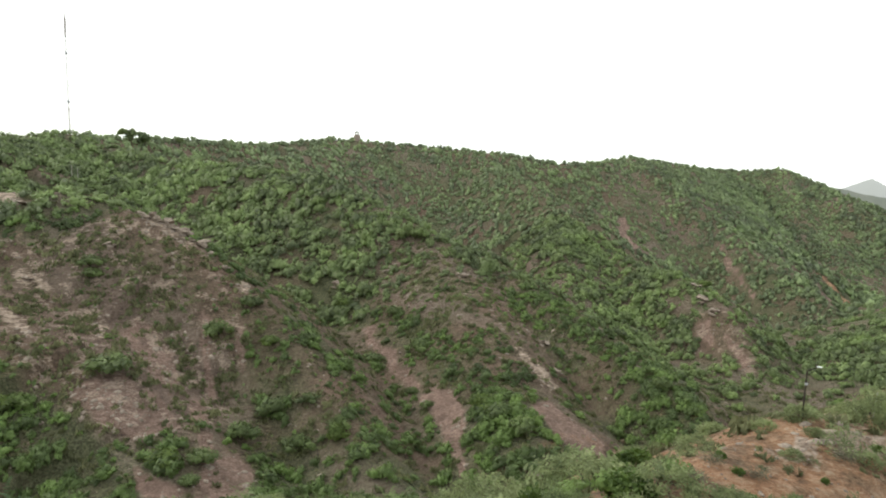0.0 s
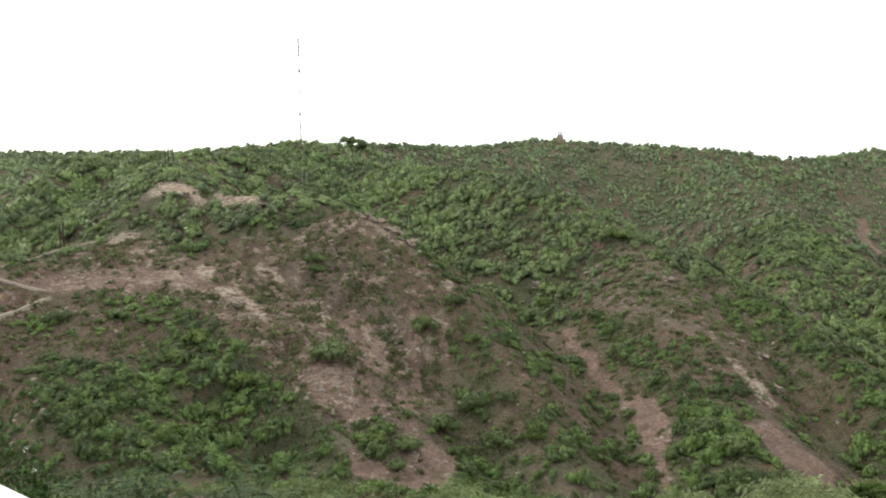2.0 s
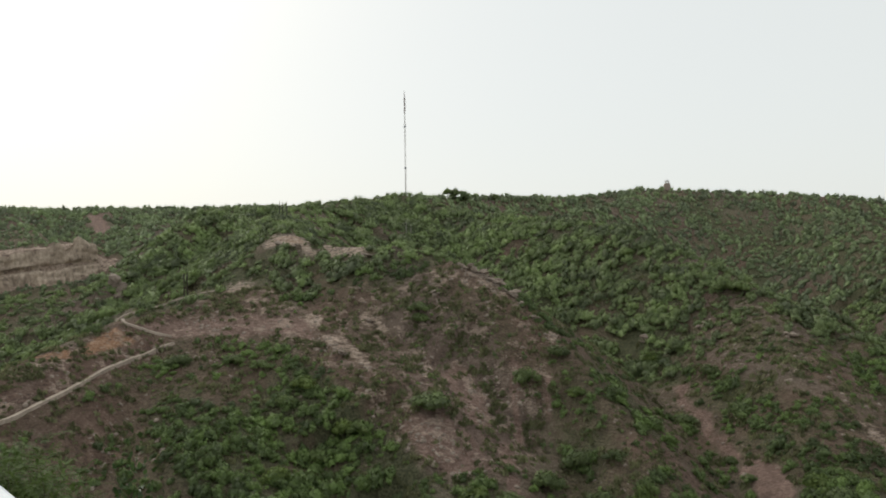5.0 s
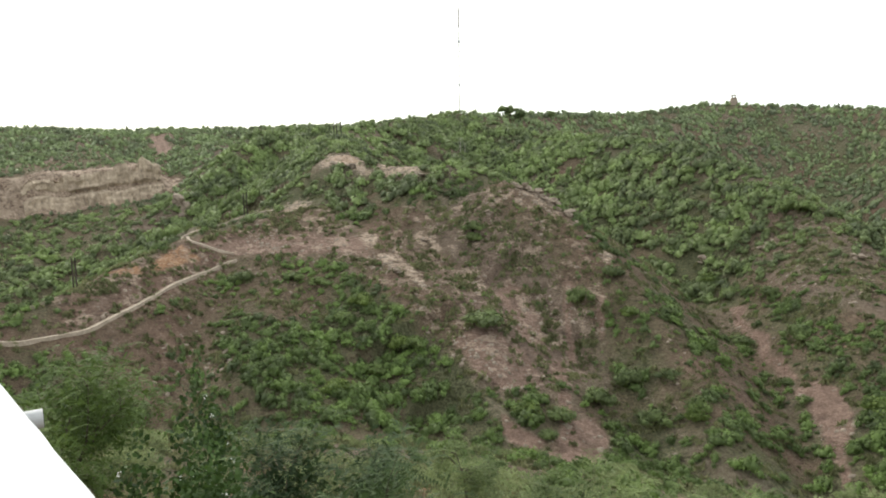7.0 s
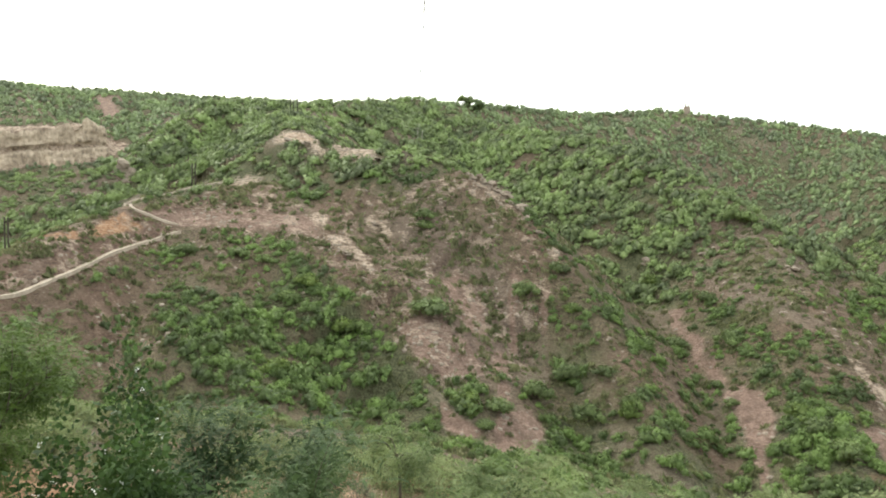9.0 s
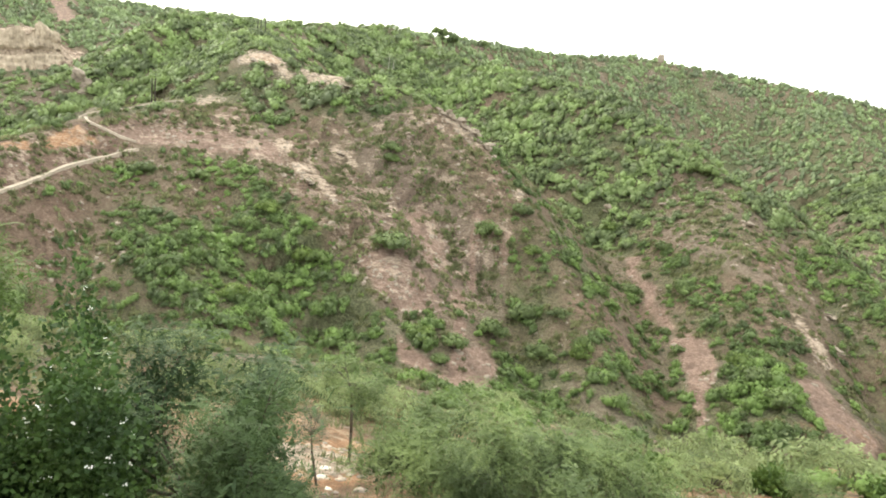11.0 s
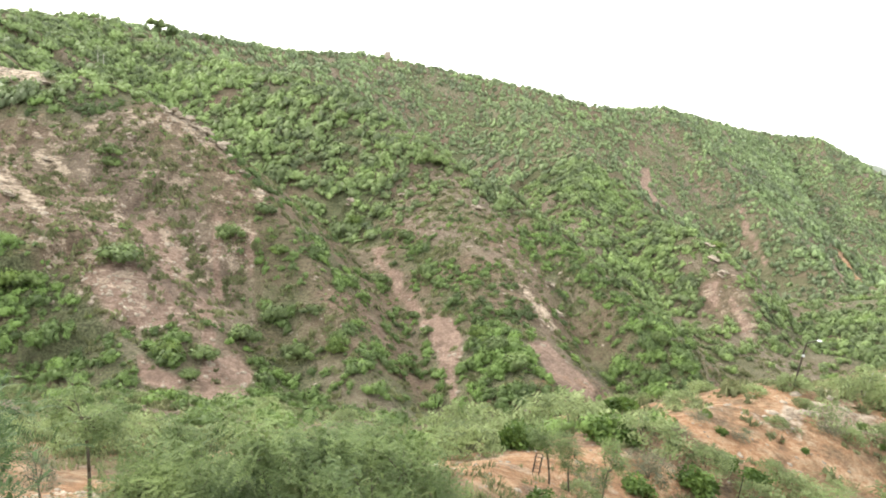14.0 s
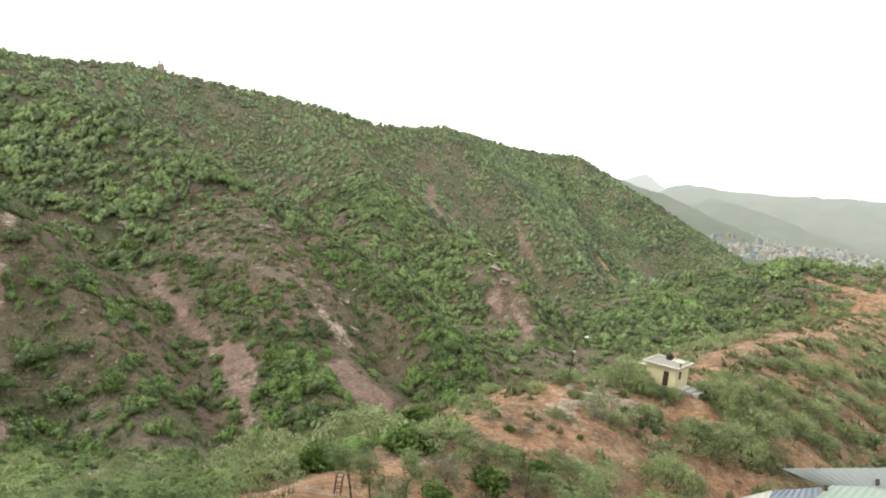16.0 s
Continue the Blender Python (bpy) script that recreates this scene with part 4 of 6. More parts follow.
# ---------------------------------------------------------------- helpers for things
def part(name, bm, mat, parent=None, label="", smooth=False):
    """Links a bmesh as one mesh object under a thing or a part."""
    me = bpy.data.meshes.new(name)
    bm.to_mesh(me)
    bm.free()
    me.materials.append(mat)
    if smooth:
        me.polygons.foreach_set("use_smooth", np.ones(len(me.polygons), bool))
    ob = new(name, me)
    if parent:
        ob.parent = parent
    if label:
        ob["label"] = label
    return ob


def array_part(name, v, f, mat, parent=None, label="", smooth=False, outward=None):
    ob = new(name, part_mesh(name, v, f, mat, smooth, outward))
    if parent:
        ob.parent = parent
    if label:
        ob["label"] = label
    return ob


def thing(name, label, category, at=(0, 0, 0), turn=0.0, group=""):
    ob = new(name)
    ob.empty_display_size = 0.2
    ob.matrix_world = pose(*at, 0, 0, turn)
    return tagged(ob, label, category, group)


def ground_at(x, y):
    return float(height(np.array([x]), np.array([y]))[0])


def box(bm, lo, hi, bevel=0.0):
    lo, hi = Vector(lo), Vector(hi)
    made = bmesh.ops.create_cube(bm, size=1, matrix=Matrix.Translation((lo + hi) / 2) @ Matrix.Diagonal((*(hi - lo), 1)))
    if bevel:
        edges = list({e for v in made["verts"] for e in v.link_edges})
        bmesh.ops.bevel(bm, geom=edges, offset=bevel, segments=2, affect="EDGES")
    return bm


def rod(bm, a, b, r0, r1=None, sides=8):
    a, b = Vector(a), Vector(b)
    d = b - a
    m = Matrix.Translation((a + b) / 2) @ d.to_track_quat("Z", "Y").to_matrix().to_4x4()
    bmesh.ops.create_cone(bm, cap_ends=True, segments=sides, radius1=r0, radius2=r0 if r1 is None else r1, depth=d.length, matrix=m)
    return bm


def ball(bm, at, r, sub=2, squash=(1, 1, 1)):
    bmesh.ops.create_icosphere(bm, subdivisions=sub, radius=r, matrix=Matrix.Translation(at) @ Matrix.Diagonal((*squash, 1)))
    return bm


# ---------------------------------------------------------------- the terrace from which one looks
def build_terrace():
    along, out_dir = Vector((-0.946, 0.326, 0)), Vector((0.326, 0.946, 0))
    frame_m = Matrix((( *along, 0), (*out_dir, 0), (0, 0, 1, 0), (0, 0, 0, 1))).transposed()
    wall = thing("parapet_wall", "low terrace parapet with a whitewashed rim over beige plaster", "wall")
    wall.matrix_world = frame_m
    edge = 0.43
    body = bmesh.new()
    box(body, (-2.2, edge - 0.3, -1.5), (6.0, edge - 0.004, -0.404), 0.006)
    part("wall_body", body, PLASTER, wall, "bare beige plaster")
    rim = bmesh.new()
    cuts = 90
    for k in range(cuts + 1):                       # the painted rim, with a worn inner border
        s = -2.2 + 8.2 * k / cuts
        inner = edge - 0.1 - 0.016 * noise.noise((s * 3.1, 0.2, 0)) - 0.008 * noise.noise((s * 13.0, 1.7, 0))
        lip = 0.0035 * noise.noise((s * 9.0, 4.0, 0))
        for y, z in ((inner, -0.405), (inner + 0.004, -0.4005), (edge - 0.008, -0.396), (edge + lip, -0.4 + lip), (edge + lip, -0.9)):
            rim.verts.new((s, y, z))
    rim.verts.ensure_lookup_table()
    for k in range(cuts):
        for q in range(4):
            a = k * 5 + q
            rim.faces.new([rim.verts[i] for i in (a, a + 5, a + 6, a + 1)])
    part("painted_rim", rim, WHITEWASH, wall, "chipped whitewash", True)
    pipe = thing("drain_pipe", "short grey plastic drain pipe sticking out below the parapet", "pipe")
    pipe.matrix_world = frame_m
    tube = bmesh.new()
    a, b = Vector((4.42, edge - 0.1, -1.28)), Vector((4.34, edge + 0.54, -1.28))
    rod(tube, a, b, 0.055, sides=24)
    part("tube", tube, PIPE_GREY, pipe, smooth=False)
    # black disc on the solid pipe end, standing for the shade inside
    end_disc = bmesh.new()
    rod(end_disc, b + (a - b).normalized() * 0.002, b - (a - b).normalized() * 0.003, 0.049, sides=24)
    part("bore", end_disc, BLACK_TANK, pipe, "black disc for the shaded pipe inside")
    clip = bmesh.new()
    box(clip, (4.36, edge - 0.003, -1.5), (4.46, edge + 0.3, -1.34), 0.02)
    part("bracket", clip, PLASTER, pipe)
    floor = bmesh.new()
    box(floor, (-2.6, -5.0, -1.75), (6.2, edge - 0.02, -1.46))
    f = part("terrace_floor", floor, CEMENT)
    f.matrix_world = frame_m
    tagged(f, "grey concrete terrace floor", "floor", kind="structure")
    base = bmesh.new()
    box(base, (-2.5, -4.9, -11.0), (6.1, edge - 0.06, -1.75))
    g = part("terrace_base", base, PLASTER)
    g.matrix_world = frame_m
    tagged(g, "plastered retaining wall that carries the terrace", "wall", kind="structure")


build_terrace()


# ---------------------------------------------------------------- sheet-metal roof below the terrace
def sheet(corners, waves, depth, thick=0.006):
    """A corrugated sheet between four corners (near-left, near-right, far-right, far-left); waves run across the first side."""
    bm = bmesh.new()
    a, b, c, d = [Vector(p) for p in corners]
    n = (b - a).cross(d - a).normalized()
    nu, nv = waves * 6, 10
    grid = []
    for top in (0, 1):
        for i in range(nu + 1):
            for j in range(nv + 1):
                u, v = i / nu, j / nv
                p = (a * (1 - u) + b * u) * (1 - v) + (d * (1 - u) + c * u) * v
                lift = depth * math.sin(u * waves * 2 * math.pi) + 0.012 * noise.noise(p * 1.3)
                grid.append(bm.verts.new(p + n * (lift + (thick if top else 0))))
    w = nv + 1
    size = (nu + 1) * w
    for i in range(nu):
        for j in range(nv):
            k = i * w + j
            bm.faces.new([grid[q] for q in (k, k + 1, k + w + 1, k + w)])
            bm.faces.new([grid[q + size] for q in (k, k + w, k + w + 1, k + 1)])
    for i in range(nu):
        for j0 in (0, nv):
            k = i * w + j0
            bm.faces.new([grid[q] for q in (k, k + w, k + w + size, k + size)])
    for j in range(nv):
        for i0 in (0, nu):
            k = i0 * w + j
            bm.faces.new([grid[q] for q in (k, k + 1, k + 1 + size, k + size)])
    bmesh.ops.recalc_face_normals(bm, faces=bm.faces[:])
    return bm


def build_tin_roof():
    shed = thing("shed_roof", "patched shed roof of overlapping corrugated metal sheets", "roof")
    part("roof_sheet", sheet(((8.16, 8.99, -5.10), (9.93, 8.72, -5.10), (10.31, 9.23, -4.75), (9.20, 9.20, -4.75)), 9, 0.004), TIN_GREY, shed, "grey zinc sheet")
    part("roof_sheet", sheet(((8.31, 9.10, -5.06), (8.61, 8.78, -5.06), (9.21, 9.16, -4.72), (8.38, 9.22, -4.90)), 5, 0.004), TIN_PALE, shed, "bleached rusty sheet")
    part("roof_sheet", sheet(((10.12, 8.88, -4.60), (12.19, 8.14, -4.60), (12.79, 8.65, -4.20), (9.24, 9.08, -4.30)), 22, 0.0025), TIN_LIGHT, shed, "faded grey sheet")
    part("roof_sheet", sheet(((9.58, 8.65, -4.62), (11.88, 7.91, -4.62), (12.57, 8.44, -4.50), (10.05, 8.81, -4.50)), 16, 0.004), TIN_GREEN, shed, "pale green sheet")
    part("roof_beam", rod(bmesh.new(), (8.68, 9.04, -5.20), (12.85, 8.59, -4.80), 0.05), BARK, shed, "rough pole")
    for px, py in ((11.4, 9.7), (13.9, 9.6), (11.2, 7.6)):
        part("support_post", rod(bmesh.new(), (px, py, ground_at(px, py) - 0.2), (px, py, -4.9), 0.06), BARK, shed)
    part("hook", rod(bmesh.new(), (9.67, 8.56, -4.45), (9.70, 8.60, -4.38), 0.03), POLE_IRON, shed, "dark fixing")
    part("hook", rod(bmesh.new(), (10.87, 8.66, -4.45), (10.91, 8.71, -4.38), 0.03), POLE_IRON, shed, "dark fixing")


build_tin_roof()


# ---------------------------------------------------------------- the small house on the saddle
def build_house():
    front, depth_dir = Vector((0.55, -0.835, 0)), Vector((0.835, 0.55, 0))
    house = thing("house", "small flat-roofed cream house with a dark doorway among bushes", "house")
    house.matrix_world = Matrix(((*front, 0), (*depth_dir, 0), (0, 0, 1, 0), (59.9, 87.3, -27.7, 1))).transposed()
    w, d, h, t = 5.2, 5.5, 2.75, 0.23
    door_l, door_r, door_h = 3.0, 3.85, 2.1
    for name, lo, hi in (("wall_front", (0.3, 0.25, -0.6), (door_l, 0.25 + t, h)), ("wall_front", (door_r, 0.25, -0.6), (w - 0.3, 0.25 + t, h)), ("lintel", (door_l, 0.25, door_h), (door_r, 0.25 + t, h)),
                         ("wall_back", (0.3, d - 0.2 - t, -0.6), (w - 0.3, d - 0.2, h)), ("wall_side", (0.3, 0.25 + t, -0.6), (0.3 + t, d - 0.2 - t, h)),
                         ("wall_side", (w - 0.3 - t, 0.25 + t, -0.6), (w - 0.3, 1.4, h)), ("wall_side", (w - 0.3 - t, 2.5, -0.6), (w - 0.3, d - 0.2 - t, h)),
                         ("wall_side", (w - 0.3 - t, 1.4, -0.6), (w - 0.3, 2.5, 0.9)), ("lintel", (w - 0.3 - t, 1.4, 2.1), (w - 0.3, 2.5, h))):
        part(name, box(bmesh.new(), lo, hi, 0.01), CREAM, house)
    # dark panel in the open doorway, standing for the unlit room
    part("door_leaf", box(bmesh.new(), (door_l + 0.03, 0.36, -0.5), (door_r - 0.03, 0.41, door_h - 0.02), 0.008), DARK_OPENING, house, "dark panel for the shade in the open doorway")
    win = part("window", box(bmesh.new(), (w - 0.42, 1.42, 0.92), (w - 0.38, 2.48, 2.08)), DARK_OPENING, house, "dark window")
    part("window_bar", rod(bmesh.new(), (w - 0.36, 1.95, 0.93), (w - 0.36, 1.95, 2.07), 0.015), POLE_IRON, win)
    slab = part("roof", box(bmesh.new(), (-0.25, -0.25, h), (w + 0.25, d + 0.25, h + 0.14), 0.015), ROOFTOP, house, "weathered grey cement roof")
    for lo, hi in (((-0.25, -0.25, h + 0.14), (w + 0.25, -0.08, h + 0.32)), ((-0.25, d + 0.08, h + 0.14), (w + 0.25, d + 0.25, h + 0.32)),
                   ((-0.25, -0.08, h + 0.14), (-0.08, d + 0.08, h + 0.32)), ((w + 0.08, -0.08, h + 0.14), (w + 0.25, d + 0.08, h + 0.32))):
        part("roof_parapet", box(bmesh.new(), lo, hi, 0.02), TRIM_PAINT, slab)
    part("eave_slab", box(bmesh.new(), (-1.1, 0.1, 2.2), (0.3, 1.3, 2.3), 0.01), TRIM_PAINT, house, "small projecting slab")
    tank = thing("water_tank", "round black plastic water tank on the house roof", "tank")
    tank.matrix_world = house.matrix_world @ Matrix.Translation((2.0, 4.7, h + 0.14))
    bm = bmesh.new()
    rod(bm, (0, 0, 0), (0, 0, 0.75), 0.55, 0.55, 20)
    rod(bm, (0, 0, 0.75), (0, 0, 0.95), 0.55, 0.25, 20)
    part("tank_body", bm, BLACK_TANK, tank)
    part("tank_lid", rod(bmesh.new(), (0, 0, 0.95), (0, 0, 1.03), 0.22, 0.2, 16), BLACK_TANK, tank)
    heap = thing("sheet_heap", "crumpled pale sheet lying on the house roof", "sheet")
    heap.matrix_world = house.matrix_world @ Matrix.Translation((3.6, 4.0, h + 0.14))
    bm = ball(bmesh.new(), (0, 0, 0.15), 1.0, 3, (1.0, 0.6, 0.2))
    for v in bm.verts:
        v.co += Vector((noise.noise(v.co * 2.1), noise.noise(v.co * 2.1 + Vector((9, 0, 0))), noise.noise(v.co * 2.6) * 0.8)) * 0.25
        v.co.z = max(v.co.z, 0.0)
    part("folded_sheet", bm, TRIM_PAINT, heap)
    vent = thing("roof_vent", "short dark vent pipe on the house roof", "vent")
    vent.matrix_world = house.matrix_world @ Matrix.Translation((4.9, 1.6, h + 0.14))
    part("vent_pipe", rod(bmesh.new(), (0, 0, 0), (0, 0, 0.45), 0.1), POLE_IRON, vent)
    part("vent_cap", rod(bmesh.new(), (0, 0, 0.45), (0, 0, 0.56), 0.17, 0.1), POLE_IRON, vent)
    yard = bmesh.new()
    for k in range(3):
        box(yard, (w - 0.2 + k * 0.9, 1.4 + k * 0.5, -1.6), (w + 0.7 + k * 0.9, 4.6 + k * 0.3, -0.3 - 0.22 * k), 0.03)
    y = part("yard_slab", yard, CEMENT)
    y.matrix_world = house.matrix_world.copy()
    tagged(y, "grey concrete apron beside the small house", "slab", kind="structure")


build_house()


# ---------------------------------------------------------------- poles, lamp, tree guard
def build_lamp():
    x, y = 45.4, 83.6
    z = ground_at(x, y)
    lamp = thing("street_lamp", "leaning rusty iron street lamp post on the earth mound", "street lamp", (x, y, z))
    top = Vector((0.45, -0.3, 6.1))
    part("pole", rod(bmesh.new(), (0, 0, -0.3), top, 0.14, 0.09, 10), POLE_IRON, lamp)
    part("arm", rod(bmesh.new(), top, top + Vector((1.0, -0.52, 0.56)), 0.07, 0.05, 8), POLE_IRON, lamp)
    head = ball(bmesh.new(), top + Vector((1.2, -0.62, 0.62)), 0.36, 2, (1.0, 0.6, 0.3))
    part("lamp_head", head, LAMP_WHITE, lamp, "white lamp head", True)
    part("switch_box", box(bmesh.new(), (0.2, -0.42, 4.3), (0.5, -0.22, 4.62), 0.03), PIPE_GREY, lamp, "grey switch box")
    part("collar", rod(bmesh.new(), (0.0, 0.0, 0.0), (0.06, -0.04, 0.5), 0.16, 0.13, 10), POLE_IRON, lamp)


def build_post(name, label, x, y, high, lean, mat, thick, cross=True, group="", z=None):
    z = ground_at(x, y) if z is None else z
    p = thing(name, label, "pole", (x, y, z), group=group)
    top = Vector((lean[0], lean[1], high))
    part("shaft", rod(bmesh.new(), (0, 0, -0.4), top, thick, thick * 0.75, 8), mat, p)
    if cross:
        part("crossarm", box(bmesh.new(), top + Vector((-0.75, -0.05, -0.5)), top + Vector((0.75, 0.05, -0.38)), 0.01), mat, p)
        for k in (-0.65, 0.0, 0.65):
            part("insulator", rod(bmesh.new(), top + Vector((k, 0, -0.38)), top + Vector((k, 0, -0.16)), 0.06, 0.04, 6), mat, p)
    return p


build_lamp()
build_post("fence_post", "thin pale wooden post beside the small house", 56.6, 87.2, 4.2, (0.5, -0.35), POLE_PALE, 0.06, False)
build_post("iron_stake", "thin dark iron stake among the bushes", 28.6, 58.2, 3.2, (0.12, -0.1), POLE_IRON, 0.05, False)
for px, py, high in ((-201.0, 123.4, 9.5), (-199.6, 123.6, 9.1), (-207.6, 201.2, 9.2), (-206.4, 201.6, 8.9)):
    build_post("power_pole", "dark iron power pole of a pair on the stony spur", px, py, high, (-0.35 if py < 150 else -0.2, 0.1), POLE_IRON, 0.27, False, "power poles on the spur")
for px, py, high in ((-238.3, 259.1, 8.0), (-231.9, 291.5, 9.4), (-228.5, 289.6, 9.4), (-230.3, 295.5, 9.4)):
    build_post("power_pole", "dark iron power pole standing in the green scrub", px, py, high, (-0.1, 0.0), POLE_IRON, 0.27, False, "power poles on the spur")
for px, py, high in ((-193.2, 362.4, 7.5), (-191.0, 364.0, 7.5)):
    build_post("power_pole", "pale cement power pole standing in the green scrub", px, py, high, (0.0, 0.0), POLE_PALE, 0.2, False, "power poles on the spur")


def build_tree_guard():
    x, y = 8.9, 51.0
    g = thing("tree_guard", "dark iron tree guard cage on the orange ledge", "tree guard", (x, y, ground_at(x, y) - 0.05))
    for k in range(4):
        a = k * math.pi / 2 + 0.5
        c, s = math.cos(a), math.sin(a)
        part("upright", rod(bmesh.new(), (0.36 * c, 0.36 * s, 0), (0.33 * c + 0.1, 0.33 * s, 1.65), 0.035, 0.03, 6), POLE_IRON, g)
    for h in (0.35, 0.85, 1.3, 1.6):
        bm = bmesh.new()
        for k in range(12):
            a, b = k * math.pi / 6, (k + 1) * math.pi / 6
            off = 0.06 * h
            rod(bm, (0.36 * math.cos(a) + off, 0.36 * math.sin(a), h), (0.36 * math.cos(b) + off, 0.36 * math.sin(b), h), 0.022, None, 5)
        part("hoop", bm, POLE_IRON, g)


build_tree_guard()


# ---------------------------------------------------------------- mast and pavilion on the summit
def build_mast():
    x, y = -226.8, 425.3
    z = ground_at(x, y)
    mast = thing("radio_mast", "tall thin lattice radio mast on the hilltop", "mast", (x, y, z))
    high, r = 125.2 - z, 0.42
    legs = [(r * math.cos(a), r * math.sin(a)) for a in (0.3, 2.4, 4.5)]
    for lo, hi, mat, wide, label in ((-1, 16, MAST_DARK, 0.13, "faded red"), (16, 46, MAST_PALE, 0.115, "faded white"), (46, 59, MAST_PALE, 0.115, "faded white"), (59, high - 5, MAST_DARK, 0.2, "faded red")):
        for lx, ly in legs:
            part("leg", rod(bmesh.new(), (lx, ly, lo), (lx, ly, hi), wide, None, 6), mat, mast, label)
        bm = bmesh.new()
        steps = int((hi - lo) / 1.1)
        for k in range(steps):
            a, b = legs[k % 3], legs[(k + 1) % 3]
            rod(bm, (*a, lo + k * 1.1), (*b, lo + (k + 1) * 1.1), wide * 0.6, None, 4)
        part("bracing", bm, mat, mast, label)
    for h in (20.0, 49.5):
        bm = bmesh.new()
        rod(bm, (0, 0, h - 0.7), (0, 0, h + 0.7), 0.8, 0.8, 12)
        part("antenna_drum", bm, PIPE_GREY, mast, "grey antenna drum")
    part("antenna_rod", rod(bmesh.new(), (0, 0, high - 5), (0, 0, high), 0.32, 0.1, 8), MAST_DARK, mast)


def build_pavilion():
    x, y = -74.9, 645.7
    z = ground_at(x, y) + 2.0
    p = thing("pavilion", "small domed stone pavilion on the ridge top", "pavilion", (x, y, z), 20)
    bm = bmesh.new()
    bmesh.ops.create_cone(bm, cap_ends=True, segments=4, radius1=4.6, radius2=3.0, depth=6.6, matrix=Matrix.Translation((0, 0, 0.6)) @ Matrix.Rotation(math.pi / 4, 4, "Z"))
    part("plinth", bm, STONE, p)
    for k in range(4):
        a = k * math.pi / 2 + math.pi / 4
        part("column", rod(bmesh.new(), (1.7 * math.cos(a), 1.7 * math.sin(a), 3.9), (1.7 * math.cos(a), 1.7 * math.sin(a), 6.0), 0.28, 0.24, 8), STONE, p)
    part("eave", box(bmesh.new(), (-2.0, -2.0, 6.0), (2.0, 2.0, 6.25), 0.05), TRIM_PAINT, p)
    dome = ball(bmesh.new(), (0, 0, 6.25), 1.5, 2, (1, 1, 0.9))
    bmesh.ops.bisect_plane(dome, geom=dome.verts[:] + dome.edges[:] + dome.faces[:], plane_co=(0, 0, 6.25), plane_no=(0, 0, -1), clear_outer=True)
    part("dome", dome, LAMP_WHITE, p, "whitewashed dome", True)
    part("finial", rod(bmesh.new(), (0, 0, 7.5), (0, 0, 8.3), 0.12, 0.03, 6), STONE, p)


def summit_tree(seed, x, y, wide, high, label):
    rng = np.random.default_rng(seed)
    t = thing("summit_tree", label, "tree", (x, y, ground_at(x, y)), 0, "trees on the skyline")
    v, f, n = crown(rng, 7, 2, 420, 0.11)
    array_part("crown", v * (wide, wide, high * 0.62) + (0, 0, high * 0.3), f, LEAF_SUMMIT if seed == 1 else LEAF_ROUND, t)
    part("trunk", rod(bmesh.new(), (0, 0, -0.4), (0.2, 0, high * 0.55), 0.35, 0.2, 8), BARK, t)


summit_tree(1, -195.7, 460.1, 6.4, 13.5, "dark round tree alone on the hilltop")
summit_tree(2, -204.6, 462.1, 5.6, 11.5, "thin spreading tree on the hilltop")
summit_tree(3, -211.3, 462.8, 4.8, 9.0, "low spreading tree on the hilltop")
summit_tree(4, -189.6, 505.6, 3.4, 9.5, "small dark tree on the hilltop")
build_mast()
build_pavilion()


# ---------------------------------------------------------------- the town in the valley
def build_town():
    rng = np.random.default_rng(5)
    paints = [plain_material(n, tuple(q * 0.8 for q in c), tuple(q * 1.05 for q in c), 0.3) for n, c in (("chalky_white_paint", (0.45, 0.45, 0.43)), ("pale_pink_paint", (0.38, 0.32, 0.29)), ("pale_blue_paint", (0.3, 0.34, 0.37)), ("ochre_paint", (0.4, 0.35, 0.22)), ("bare_cement", (0.27, 0.26, 0.24)))]
    kinds = []
    for k in range(10):
        h = thing("town_house", "small flat-roofed pale town house in the hazy valley", "house")
        w, d, s = rng.uniform(6, 11), rng.uniform(5, 9), rng.uniform(3.2, 7)
        mat = paints[(0, 0, 1, 0, 2, 0, 4, 3, 0, 1)[k]]
        part("wall", box(bmesh.new(), (-w / 2, -d / 2, -4), (w / 2, d / 2, s), 0.1), mat, h)
        part("roof", box(bmesh.new(), (-w / 2 - 0.3, -d / 2 - 0.3, s), (w / 2 + 0.3, d / 2 + 0.3, s + 0.5), 0.05), ROOFTOP, h)
        part("roof_room", box(bmesh.new(), (-w / 2, -d / 4, s + 0.5), (-w / 2 + w * 0.4, d / 4, s + 3.2), 0.05), mat, h)
        for i in (-1, 1):
            part("window", box(bmesh.new(), (i * w / 4 - 0.6, -d / 2 - 0.06, s - 2.6), (i * w / 4 + 0.6, -d / 2 + 0.05, s - 1.1)), DARK_OPENING, h)
        kinds.append(h)
    for k in range(310):
        u = rng.beta(2.0, 1.5)
        a = radians(-34.5 - 15.5 * u + rng.normal(0, 0.4))
        r = 1230 + 620 * rng.uniform(0, 1) ** 1.3 * (1.15 - 0.4 * u)
        x, y = -math.sin(a) * r, math.cos(a) * r
        z = max(float(far_height(np.array([x]), np.array([y]))[0]), ground_at(x, y) + 0.6)
        if z > -66:
            continue
        ob = copy_thing(kinds[rng.integers(10)], pose(x, y, z, 0, 0, float(rng.uniform(0, 360))))
        ob["group"] = "houses of the town"
    for h in kinds:
        for o in (*h.children_recursive, h):
            bpy.data.objects.remove(o)


build_town()


